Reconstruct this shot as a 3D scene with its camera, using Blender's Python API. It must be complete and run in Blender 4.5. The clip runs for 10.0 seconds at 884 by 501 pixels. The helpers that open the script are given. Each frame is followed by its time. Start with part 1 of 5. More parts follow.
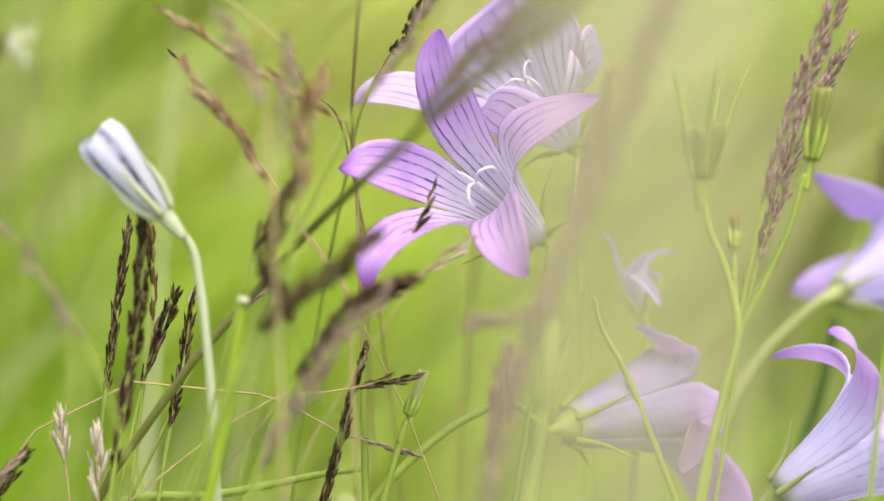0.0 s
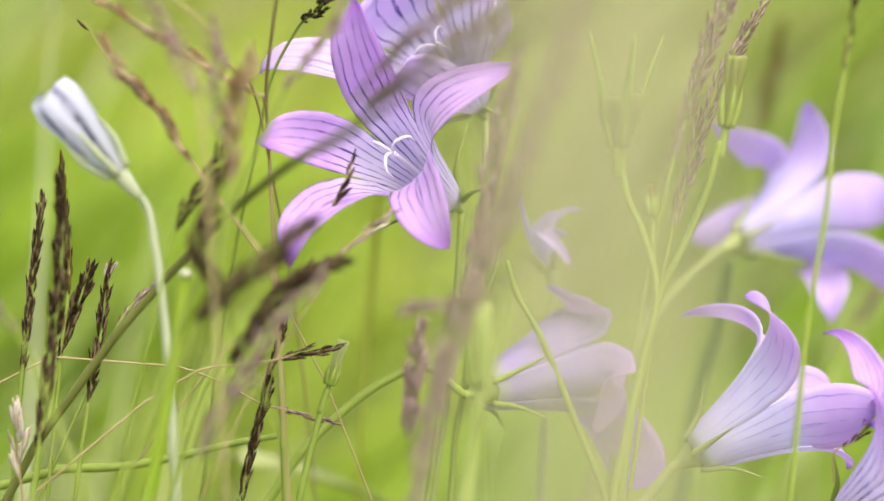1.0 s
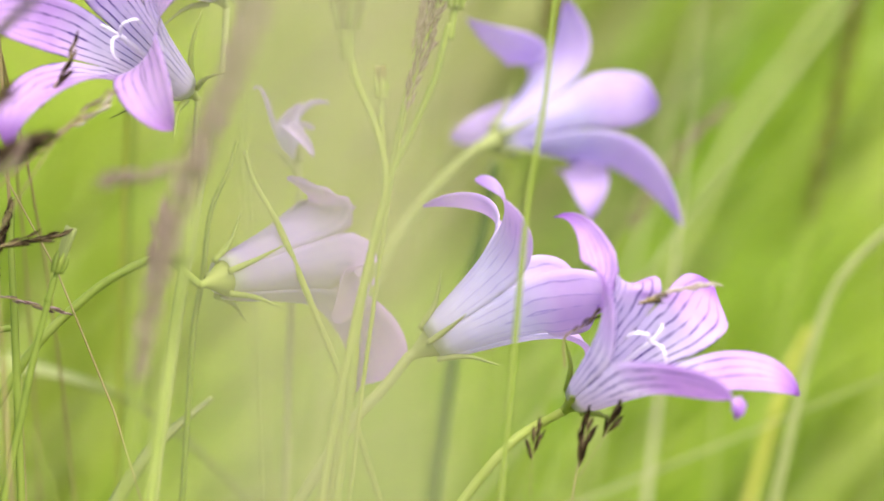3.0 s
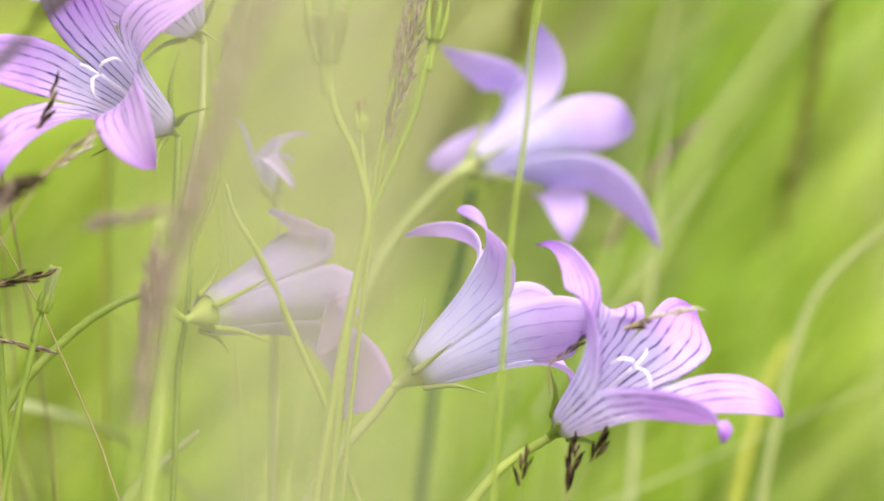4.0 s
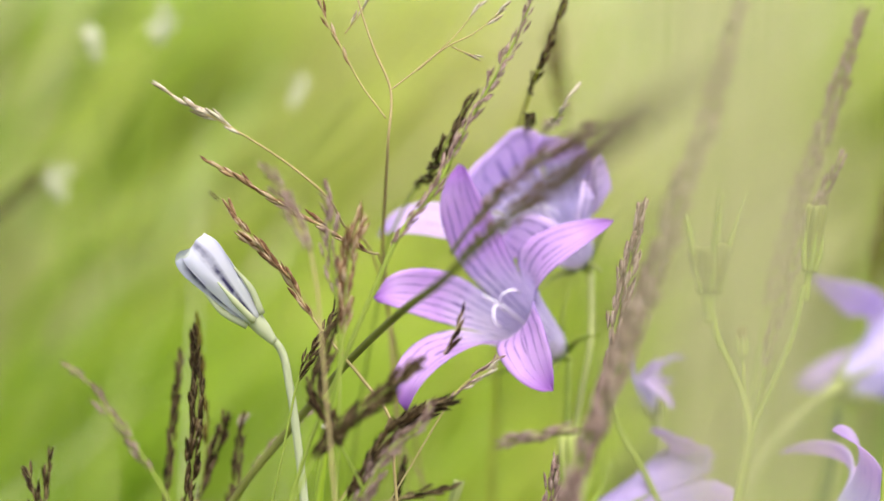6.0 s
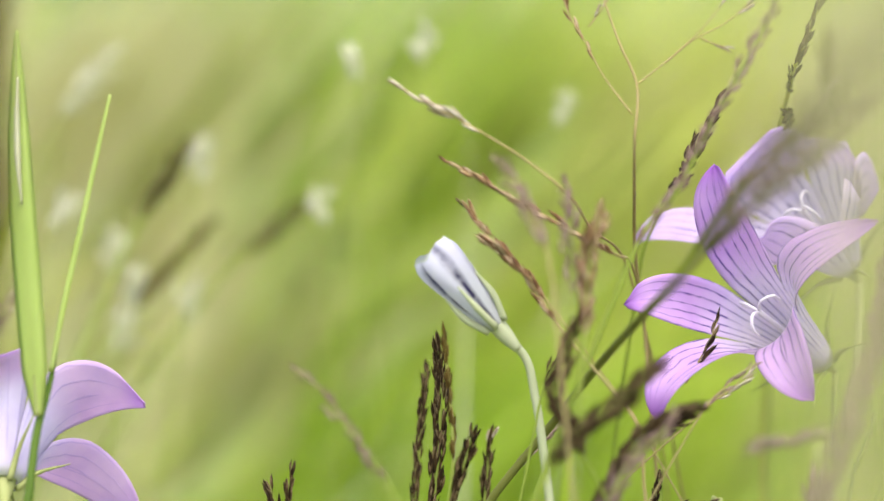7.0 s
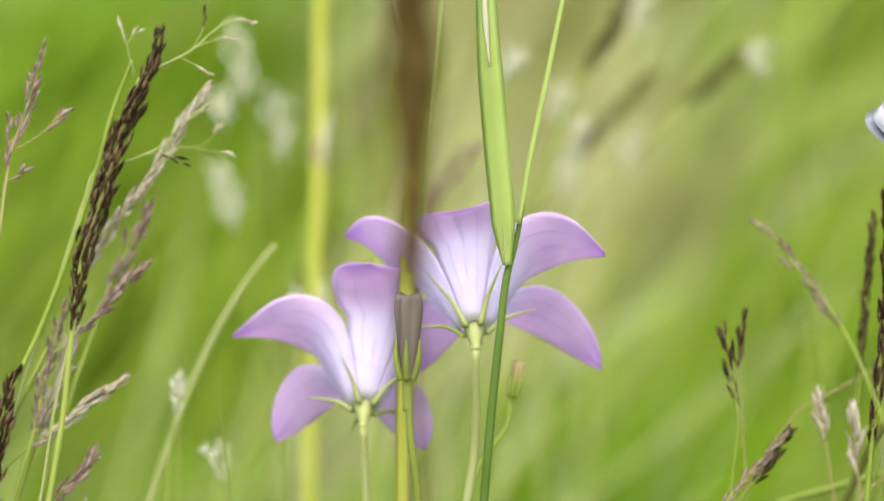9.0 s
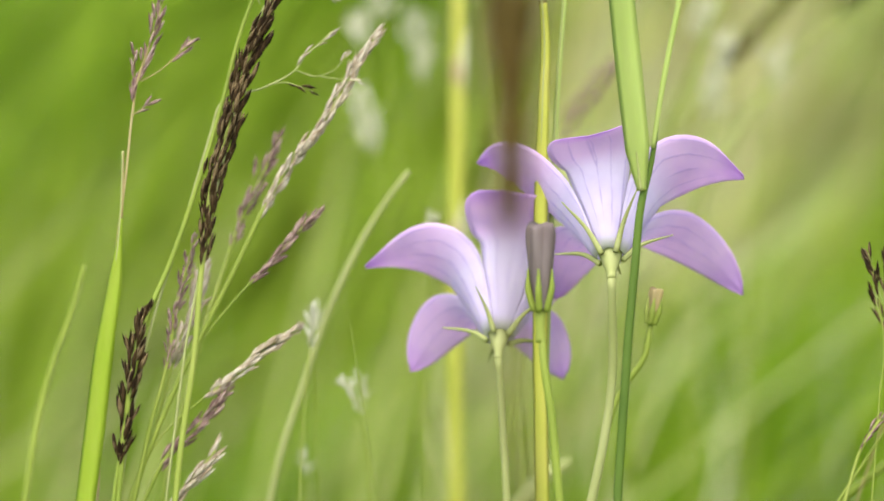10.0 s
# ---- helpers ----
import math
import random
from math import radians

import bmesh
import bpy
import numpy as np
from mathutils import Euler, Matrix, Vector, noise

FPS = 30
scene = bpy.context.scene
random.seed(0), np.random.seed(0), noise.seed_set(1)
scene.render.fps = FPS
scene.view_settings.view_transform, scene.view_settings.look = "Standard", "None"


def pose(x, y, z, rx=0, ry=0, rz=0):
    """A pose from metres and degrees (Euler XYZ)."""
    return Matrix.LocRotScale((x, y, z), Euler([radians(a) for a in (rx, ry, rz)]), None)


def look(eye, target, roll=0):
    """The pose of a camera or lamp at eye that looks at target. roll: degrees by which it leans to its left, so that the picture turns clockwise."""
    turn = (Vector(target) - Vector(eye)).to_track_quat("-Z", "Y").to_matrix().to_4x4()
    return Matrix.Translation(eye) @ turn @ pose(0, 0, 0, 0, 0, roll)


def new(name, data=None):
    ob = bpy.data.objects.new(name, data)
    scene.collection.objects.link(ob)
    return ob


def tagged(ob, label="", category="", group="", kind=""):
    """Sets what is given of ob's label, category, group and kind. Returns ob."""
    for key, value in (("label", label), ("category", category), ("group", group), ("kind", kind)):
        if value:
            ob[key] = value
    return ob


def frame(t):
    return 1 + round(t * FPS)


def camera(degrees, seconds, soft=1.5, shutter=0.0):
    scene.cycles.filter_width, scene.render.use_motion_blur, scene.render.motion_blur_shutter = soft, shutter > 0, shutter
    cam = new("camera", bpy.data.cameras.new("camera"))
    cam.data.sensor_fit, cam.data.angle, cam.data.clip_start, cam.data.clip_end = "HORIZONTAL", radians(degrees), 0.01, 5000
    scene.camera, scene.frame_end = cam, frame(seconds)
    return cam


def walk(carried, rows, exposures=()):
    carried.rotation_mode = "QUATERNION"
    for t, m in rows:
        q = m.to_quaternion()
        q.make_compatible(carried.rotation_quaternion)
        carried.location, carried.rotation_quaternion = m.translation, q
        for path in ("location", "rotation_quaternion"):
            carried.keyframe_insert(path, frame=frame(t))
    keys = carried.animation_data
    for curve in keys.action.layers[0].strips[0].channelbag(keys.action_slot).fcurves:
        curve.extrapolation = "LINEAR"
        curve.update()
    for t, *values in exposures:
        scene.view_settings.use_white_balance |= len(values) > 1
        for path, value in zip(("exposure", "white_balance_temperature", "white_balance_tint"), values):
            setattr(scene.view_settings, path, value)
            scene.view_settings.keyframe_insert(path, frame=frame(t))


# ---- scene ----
cam = camera(20.0, 10.0, 1.5)
cam.data.dof.use_dof = True
cam.data.dof.focus_distance = 0.370
cam.data.dof.aperture_fstop = 9.8
PATH = [
    (0.00, pose(-0.0031, 0.0087, 0.4938, 79.949, -0.876, 7.315)),
    (0.50, pose(-0.0106, 0.0149, 0.4980, 78.970, -0.527, 5.802)),
    (1.00, pose(-0.0181, 0.0090, 0.5070, 77.189, -0.789, 3.019)),
    (1.50, pose(-0.0086, 0.0070, 0.5003, 77.449, -1.452, 2.850)),
    (2.00, pose(-0.0002, 0.0085, 0.4955, 77.237, -1.454, 2.380)),
    (2.50, pose(0.0049, 0.0111, 0.4893, 77.398, -1.151, 1.765)),
    (2.70, pose(0.0053, 0.0111, 0.4919, 76.665, -1.264, 1.122)),
    (3.80, pose(0.0025, 0.0140, 0.4973, 76.363, -0.556, -0.568)),
    (4.00, pose(0.0018, 0.0102, 0.4985, 76.674, -0.073, -0.643)),
    (4.50, pose(-0.0000, 0.0000, 0.5000, 78.000, 0.000, 0.000)),
    (5.00, pose(-0.0025, -0.0140, 0.5030, 79.389, -0.153, 1.429)),
    (5.50, pose(-0.0039, -0.0272, 0.5064, 80.644, 0.241, 3.809)),
    (6.00, pose(-0.0053, -0.0199, 0.5057, 81.672, 1.395, 6.722)),
    (6.20, pose(-0.0054, -0.0153, 0.5044, 82.016, 1.512, 7.822)),
    (7.30, pose(0.0054, -0.0025, 0.4920, 83.670, 3.222, 16.052)),
    (7.50, pose(0.0057, -0.0042, 0.4918, 83.400, 3.209, 17.157)),
    (8.00, pose(0.0054, -0.0087, 0.4922, 82.556, 3.389, 19.486)),
    (8.50, pose(0.0013, -0.0145, 0.4956, 81.345, 4.232, 20.964)),
    (9.00, pose(0.0009, -0.0224, 0.4990, 80.400, 4.588, 22.988)),
    (9.50, pose(0.0026, -0.0132, 0.4993, 79.530, 5.837, 25.472)),
    (9.80, pose(0.0028, -0.0128, 0.5003, 78.855, 6.131, 26.410)),
    (10.00, pose(0.0028, -0.0119, 0.5006, 78.537, 6.323, 26.681)),
]
walk(cam, PATH, [(0.0, 1.12, 6500, 14), (2.5, 1.20, 6500, 14), (5.0, 1.17, 6500, 14), (6.2, 1.04, 6500, 13), (7.5, 1.035, 6500, 10), (10.0, 1.02, 6500, 10)])

# ---- sky and sun ----
SUN_UP, SUN_ROUND = 66, 150      # degrees: height, and compass turn of the sun
world = bpy.data.worlds.new("sky")
scene.world = world
world.use_nodes = True
sky = world.node_tree.nodes.new("ShaderNodeTexSky")
sky.sky_type, sky.sun_disc = "NISHITA", False
sky.sun_elevation, sky.sun_rotation = radians(SUN_UP), radians(SUN_ROUND)
sky.air_density, sky.dust_density, sky.ozone_density = 1.0, 3.0, 1.0
back = world.node_tree.nodes["Background"]
back.inputs["Strength"].default_value = 0.13
world.node_tree.links.new(sky.outputs[0], back.inputs["Color"])
sun_data = bpy.data.lights.new("sun", "SUN")
sun_data.energy, sun_data.angle, sun_data.color = 3.2, radians(80), (1.0, 0.955, 0.86)
sun = new("sun", sun_data)
toward = Vector((math.sin(radians(SUN_ROUND)) * math.cos(radians(SUN_UP)), math.cos(radians(SUN_ROUND)) * math.cos(radians(SUN_UP)), math.sin(radians(SUN_UP))))
sun.matrix_world = look(toward * 30, (0, 0, 0))


# ---- materials ----
def tree(name):
    m = bpy.data.materials.new(name)
    m.use_nodes = True
    t = m.node_tree
    t.nodes.clear()
    return m, t, t.nodes.new("ShaderNodeOutputMaterial")


def node(t, kind, **values):
    n = t.nodes.new(kind)
    for key, value in values.items():
        if key == "operation":
            n.operation = value
        elif key == "blend":
            n.blend_type = value
        else:
            n.inputs[int(key[1:])].default_value = value
    return n


def maths(t, op, a, b=None, c=None):
    n = node(t, "ShaderNodeMath", operation=op)
    for k, v in enumerate((a, b, c)):
        if v is None:
            continue
        if isinstance(v, (int, float)):
            n.inputs[k].default_value = v
        else:
            t.links.new(v, n.inputs[k])
    return n.outputs[0]


def ramp(t, source, stops):
    n = t.nodes.new("ShaderNodeValToRGB")
    while len(n.color_ramp.elements) < len(stops):
        n.color_ramp.elements.new(0.5)
    for e, (place, colour) in zip(n.color_ramp.elements, stops):
        e.position, e.color = place, (*colour, 1)
    t.links.new(source, n.inputs[0])
    return n.outputs[0]


def blend(t, how, amount, a, b):
    n = t.nodes.new("ShaderNodeMix")
    n.data_type, n.blend_type = "RGBA", how
    for socket, v in ((n.inputs[0], amount), (n.inputs[6], a), (n.inputs[7], b)):
        if isinstance(v, (int, float)):
            socket.default_value = v
        elif isinstance(v, tuple):
            socket.default_value = (*v, 1)
        else:
            t.links.new(v, socket)
    return n.outputs[2]


def grain(t, scale, detail=3.0, stretch=(1, 1, 1)):
    co = t.nodes.new("ShaderNodeTexCoord")
    mp = t.nodes.new("ShaderNodeMapping")
    mp.inputs["Scale"].default_value = stretch
    t.links.new(co.outputs["Object"], mp.inputs[0])
    n = t.nodes.new("ShaderNodeTexNoise")
    n.inputs["Scale"].default_value, n.inputs["Detail"].default_value = scale, detail
    t.links.new(mp.outputs[0], n.inputs["Vector"])
    return n.outputs[0]


def finish(t, out, colour, rough=0.6, through_light=0.35, bump=None, strength=0.2, distance=0.0002, gloss=0.3):
    """A thin plant tissue: a rough skin that lets part of the light through."""
    p = t.nodes.new("ShaderNodeBsdfPrincipled")
    p.inputs["Roughness"].default_value = rough
    p.inputs["Specular IOR Level"].default_value = gloss
    t.links.new(colour, p.inputs["Base Color"])
    if bump is not None:
        b = t.nodes.new("ShaderNodeBump")
        b.inputs["Strength"].default_value, b.inputs["Distance"].default_value = strength, distance
        t.links.new(bump, b.inputs["Height"])
        t.links.new(b.outputs[0], p.inputs["Normal"])
    if through_light <= 0:
        t.links.new(p.outputs[0], out.inputs[0])
        return
    tr = t.nodes.new("ShaderNodeBsdfTranslucent")
    t.links.new(colour, tr.inputs[0])
    mix = t.nodes.new("ShaderNodeMixShader")
    mix.inputs[0].default_value = through_light
    t.links.new(p.outputs[0], mix.inputs[1])
    t.links.new(tr.outputs[0], mix.inputs[2])
    t.links.new(mix.outputs[0], out.inputs[0])


def petal_material(name, pale, lilac, edge, vein, vein_strength, count=5.6, wide=0.085):
    """Petal skin: pale throat, lilac lobe, darker tip, thin violet veins along its length."""
    m, t, out = tree(name)
    uv = t.nodes.new("ShaderNodeUVMap")
    sep = t.nodes.new("ShaderNodeSeparateXYZ")
    t.links.new(uv.outputs[0], sep.inputs[0])
    v, u = sep.outputs[0], sep.outputs[1]
    col = ramp(t, u, [(0.0, (0.72, 0.76, 0.62)), (0.07, pale), (0.38, pale), (0.60, lilac), (0.82, lilac), (0.97, edge)])
    cloud = grain(t, 260, 4)
    col = blend(t, "MULTIPLY", 0.5, col, ramp(t, cloud, [(0.3, (0.80, 0.76, 0.88)), (0.7, (1, 1, 1))]))
    wob = maths(t, "MULTIPLY", maths(t, "SUBTRACT", grain(t, 170, 3), 0.5), 0.17)
    across = maths(t, "ADD", maths(t, "ABSOLUTE", maths(t, "SUBTRACT", v, 0.5)), wob)
    lines = maths(t, "PINGPONG", maths(t, "MULTIPLY", across, count), 0.5)
    thin = t.nodes.new("ShaderNodeMapRange")
    thin.inputs[1].default_value, thin.inputs[2].default_value = wide, wide * 0.2
    t.links.new(lines, thin.inputs[0])
    along = ramp(t, u, [(0.05, (0, 0, 0)), (0.2, (1, 1, 1)), (0.58, (1, 1, 1)), (0.92, (0.12, 0.12, 0.12))])
    broken = ramp(t, grain(t, 330, 3), [(0.36, (0.35, 0.35, 0.35)), (0.56, (1, 1, 1))])
    amount = maths(t, "MULTIPLY", maths(t, "MULTIPLY", maths(t, "MULTIPLY", thin.outputs[0], along), broken), vein_strength)
    col = blend(t, "MIX", amount, col, vein)
    finish(t, out, col, 0.55, 0.6, maths(t, "ADD", thin.outputs[0], cloud), 0.35, 0.0002)
    return m


def plant_material(name, stops, scale=300, rough=0.55, through_light=0.3, stretch=(1, 1, 0.15), island=False):
    """Stem, leaf or husk: grain along its length, tone varied from piece to piece."""
    m, t, out = tree(name)
    if island:
        ran = t.nodes.new("ShaderNodeNewGeometry").outputs["Random Per Island"]
    else:
        ran = t.nodes.new("ShaderNodeObjectInfo").outputs["Random"]
    fine = grain(t, scale, 4, stretch)
    broad = grain(t, 60, 2)
    mix = maths(t, "ADD", maths(t, "MULTIPLY", fine, 0.55), maths(t, "ADD", maths(t, "MULTIPLY", ran, 0.5 if island else 0.2), maths(t, "MULTIPLY", broad, 0.35)))
    col = ramp(t, maths(t, "SUBTRACT", mix, 0.12 if island else 0.06), stops)
    finish(t, out, col, rough, through_light, fine, 0.4, 0.0003, 0.08 if island else 0.3)
    return m


PALE, LILAC, EDGE, VEIN = (0.86, 0.79, 0.94), (0.76, 0.52, 0.86), (0.50, 0.22, 0.68), (0.11, 0.06, 0.32)
M_PETAL = petal_material("petal_lilac", PALE, LILAC, EDGE, VEIN, 1.0, 6.0, 0.135)
M_PETAL_SOFT = petal_material("petal_lilac_soft", (0.81, 0.77, 0.91), (0.76, 0.59, 0.85), (0.55, 0.33, 0.77), (0.28, 0.18, 0.58), 0.5)
M_PETAL_PALE = petal_material("petal_lilac_pale", (0.73, 0.67, 0.88), (0.70, 0.56, 0.84), (0.62, 0.46, 0.80), (0.36, 0.28, 0.64), 0.3)
M_PETAL_LIGHT = petal_material("petal_lilac_light", (0.82, 0.76, 0.91), (0.85, 0.66, 0.89), (0.70, 0.46, 0.83), (0.34, 0.24, 0.62), 0.36, 4.6, 0.085)
M_PETAL_VEINED = petal_material("petal_lilac_veined", (0.86, 0.79, 0.95), (0.82, 0.67, 0.91), (0.72, 0.54, 0.87), (0.16, 0.10, 0.38), 0.95, 5.6, 0.12)
M_PETAL_FADED = petal_material("petal_lilac_faded", (0.64, 0.52, 0.82), (0.68, 0.47, 0.80), (0.56, 0.36, 0.75), (0.16, 0.16, 0.50), 0.5)
M_BUD = petal_material("petal_bud", (0.80, 0.82, 0.84), (0.78, 0.78, 0.88), (0.74, 0.74, 0.84), (0.04, 0.035, 0.10), 1.0, 1.0, 0.23)
M_STYLE = plant_material("style_white", [(0.2, (0.72, 0.68, 0.77)), (0.8, (0.82, 0.79, 0.85))], 500, 0.5, 0.3)
M_STEM = plant_material("stem_green", [(0.15, (0.17, 0.25, 0.03)), (0.5, (0.30, 0.38, 0.06)), (0.9, (0.45, 0.49, 0.14))])
M_PALE_STEM = plant_material("stem_pale", [(0.15, (0.27, 0.33, 0.09)), (0.5, (0.38, 0.42, 0.15)), (0.9, (0.52, 0.54, 0.26))])
M_DARK_STEM = plant_material("stem_dark", [(0.15, (0.04, 0.09, 0.01)), (0.5, (0.075, 0.15, 0.02)), (0.9, (0.14, 0.22, 0.04))])
M_MID_STEM = plant_material("stem_mid_green", [(0.15, (0.075, 0.14, 0.018)), (0.5, (0.13, 0.215, 0.032)), (0.9, (0.21, 0.30, 0.06))])
M_OLIVE_STEM = plant_material("stem_olive", [(0.15, (0.12, 0.125, 0.025)), (0.5, (0.21, 0.225, 0.05)), (0.9, (0.32, 0.35, 0.09))])
M_GREEN_BUD = plant_material("bud_green", [(0.15, (0.22, 0.30, 0.05)), (0.5, (0.34, 0.40, 0.09)), (0.9, (0.46, 0.48, 0.18))])
M_BARK = plant_material("stem_dull_brown", [(0.15, (0.05, 0.038, 0.008)), (0.5, (0.10, 0.078, 0.018)), (0.9, (0.17, 0.145, 0.04))])
M_GREY_STEM = plant_material("stem_grey", [(0.15, (0.40, 0.45, 0.25)), (0.5, (0.54, 0.58, 0.36)), (0.9, (0.66, 0.69, 0.50))])
M_STRAW = plant_material("stem_straw", [(0.15, (0.30, 0.22, 0.09)), (0.5, (0.45, 0.36, 0.16)), (0.9, (0.55, 0.48, 0.25))])
M_YELLOW = plant_material("stem_yellow", [(0.15, (0.34, 0.42, 0.04)), (0.5, (0.50, 0.52, 0.08)), (0.9, (0.58, 0.49, 0.17))])
M_LEAF = plant_material("leaf_green", [(0.15, (0.45, 0.57, 0.14)), (0.5, (0.57, 0.68, 0.22)), (0.9, (0.67, 0.74, 0.33))], 420, 0.45, 0.6, (1, 1, 0.04))
M_LIME_LEAF = plant_material("leaf_lime", [(0.15, (0.30, 0.46, 0.02)), (0.5, (0.42, 0.56, 0.05)), (0.9, (0.52, 0.62, 0.10))], 420, 0.45, 0.6, (1, 1, 0.04))
M_CREAM_LEAF = plant_material("sheath_cream", [(0.15, (0.50, 0.50, 0.30)), (0.5, (0.62, 0.62, 0.42)), (0.9, (0.74, 0.72, 0.56))], 420, 0.6, 0.4)
M_HAZE = plant_material("leaf_dry", [(0.15, (0.55, 0.52, 0.26)), (0.5, (0.66, 0.62, 0.36)), (0.9, (0.72, 0.68, 0.44))], 200, 0.6, 0.45)
M_BROWN = plant_material("husk_brown", [(0.22, (0.012, 0.007, 0.004)), (0.52, (0.038, 0.023, 0.010)), (0.77, (0.11, 0.07, 0.028)), (0.95, (0.44, 0.36, 0.20))], 900, 0.6, 0.15, (1, 1, 0.3), True)
M_MAUVE = plant_material("husk_mauve", [(0.15, (0.13, 0.078, 0.064)), (0.45, (0.24, 0.152, 0.128)), (0.75, (0.38, 0.265, 0.228)), (0.95, (0.62, 0.51, 0.43))], 900, 0.6, 0.2, (1, 1, 0.3), True)
M_CREAM = plant_material("husk_cream", [(0.15, (0.30, 0.22, 0.14)), (0.45, (0.48, 0.40, 0.28)), (0.75, (0.62, 0.56, 0.42)), (0.95, (0.74, 0.70, 0.58))], 900, 0.6, 0.25, (1, 1, 0.3), True)
M_RUST = plant_material("husk_rust", [(0.15, (0.09, 0.04, 0.022)), (0.45, (0.20, 0.10, 0.05)), (0.72, (0.40, 0.27, 0.14)), (0.95, (0.68, 0.58, 0.42))], 900, 0.6, 0.2, (1, 1, 0.3), True)
M_OLIVE = plant_material("husk_olive", [(0.15, (0.034, 0.021, 0.004)), (0.45, (0.075, 0.048, 0.010)), (0.75, (0.14, 0.10, 0.024)), (0.95, (0.28, 0.24, 0.08))], 900, 0.6, 0.2, (1, 1, 0.3), True)
M_WITHER = plant_material("petal_withered", [(0.15, (0.075, 0.055, 0.05)), (0.5, (0.16, 0.125, 0.12)), (0.9, (0.30, 0.26, 0.25))], 500, 0.7, 0.2)
M_FLUFF = plant_material("seed_white", [(0.15, (0.66, 0.66, 0.44)), (0.5, (0.76, 0.76, 0.58)), (0.9, (0.84, 0.84, 0.74))], 500, 0.7, 0.35)


# ---- shapes ----
def spline(points, steps):
    """A smooth line through the points, with no overshoot where they are unevenly spaced."""
    p = [Vector(q) for q in points]
    length = [max((b - a).length, 1e-7) for a, b in zip(p, p[1:])]
    way = [(b - a) / n for a, b, n in zip(p, p[1:], length)]
    slope = [way[0]]
    for k in range(1, len(p) - 1):
        slope.append((way[k - 1] * length[k] + way[k] * length[k - 1]) / (length[k] + length[k - 1]))
    slope.append(way[-1])
    line = []
    for k in range(len(p) - 1):
        for i in range(steps):
            s = i / steps
            line.append(p[k] * (2 * s ** 3 - 3 * s * s + 1) + slope[k] * length[k] * (s ** 3 - 2 * s * s + s) + p[k + 1] * (3 * s * s - 2 * s ** 3) + slope[k + 1] * length[k] * (s ** 3 - s * s))
    return line + [p[-1]]


def frames_along(line):
    """Tangent and two cross directions at each point of a line."""
    out, side = [], None
    for i, q in enumerate(line):
        d = (line[min(i + 1, len(line) - 1)] - line[max(i - 1, 0)]).normalized()
        if side is None:
            side = d.cross(Vector((0, 1, 0)))
            if side.length < 1e-3:
                side = Vector((1, 0, 0))
        side = (side - d * side.dot(d)).normalized()
        out.append((d, side, d.cross(side)))
    return out


def tube(line, radii, sides=8, bm=None):
    """A round stem along a line, closed at both ends."""
    bm = bm or bmesh.new()
    rings = []
    for i, (q, (d, a, b)) in enumerate(zip(line, frames_along(line))):
        s = i / (len(line) - 1)
        r = radii[0] + (radii[-1] - radii[0]) * s if len(radii) == 2 else float(np.interp(s, np.linspace(0, 1, len(radii)), radii))
        rings.append([bm.verts.new(q + (a * math.cos(k * math.tau / sides) + b * math.sin(k * math.tau / sides)) * r) for k in range(sides)])
    for r0, r1 in zip(rings, rings[1:]):
        for k in range(sides):
            bm.faces.new((r0[k], r0[(k + 1) % sides], r1[(k + 1) % sides], r1[k]))
    bm.faces.new(rings[0][::-1])
    bm.faces.new(rings[-1])
    return bm


def ribbon(line, widths, fold=0.25, turn=0.0, bm=None, thick=0.00018):
    """A grass blade: a folded ribbon with a keel; turn: degrees by which it shows its edge."""
    bm = bm or bmesh.new()
    rings = []
    for i, (q, (d, a, b)) in enumerate(zip(line, frames_along(line))):
        s = i / (len(line) - 1)
        w = float(np.interp(s, np.linspace(0, 1, len(widths)), widths)) / 2
        wide = Vector((1, 0, 0)) - d * d.x
        wide = (wide if wide.length > 0.2 else a).normalized()
        wide = Matrix.Rotation(radians(turn), 3, d) @ wide
        n = d.cross(wide)
        keel = n * (w * fold)
        rings.append([bm.verts.new(v) for v in (q - wide * w, q - wide * w * 0.5 + keel * 0.7 + n * thick, q + keel + n * thick, q + wide * w * 0.5 + keel * 0.7 + n * thick, q + wide * w, q + wide * w * 0.5 + keel * 0.7 - n * thick, q + keel - n * thick, q - wide * w * 0.5 + keel * 0.7 - n * thick)])
    for r0, r1 in zip(rings, rings[1:]):
        for k in range(8):
            bm.faces.new((r0[k], r0[(k + 1) % 8], r1[(k + 1) % 8], r1[k]))
    bm.faces.new(rings[0][::-1])
    bm.faces.new(rings[-1])
    return bm


def thing(name, base, label, category, group=""):
    """An empty at the base of a thing."""
    ob = new(name)
    ob.empty_display_size = 0.01
    ob.location = base
    return tagged(ob, label, category, group)


def part(name, bm, material, parent, label="", smooth=True):
    """Links a bmesh, built in world space, as one mesh under a thing or under a part."""
    origin, up = Vector((0, 0, 0)), parent
    while up is not None:
        origin = origin + up.location
        up = up.parent
    me = bpy.data.meshes.new(name)
    bmesh.ops.translate(bm, verts=bm.verts, vec=-origin)
    bmesh.ops.recalc_face_normals(bm, faces=bm.faces)
    for f in bm.faces:
        f.smooth = smooth
    bm.to_mesh(me)
    bm.free()
    me.materials.append(material)
    ob = new(name, me)
    ob.parent = parent
    return tagged(ob, label)


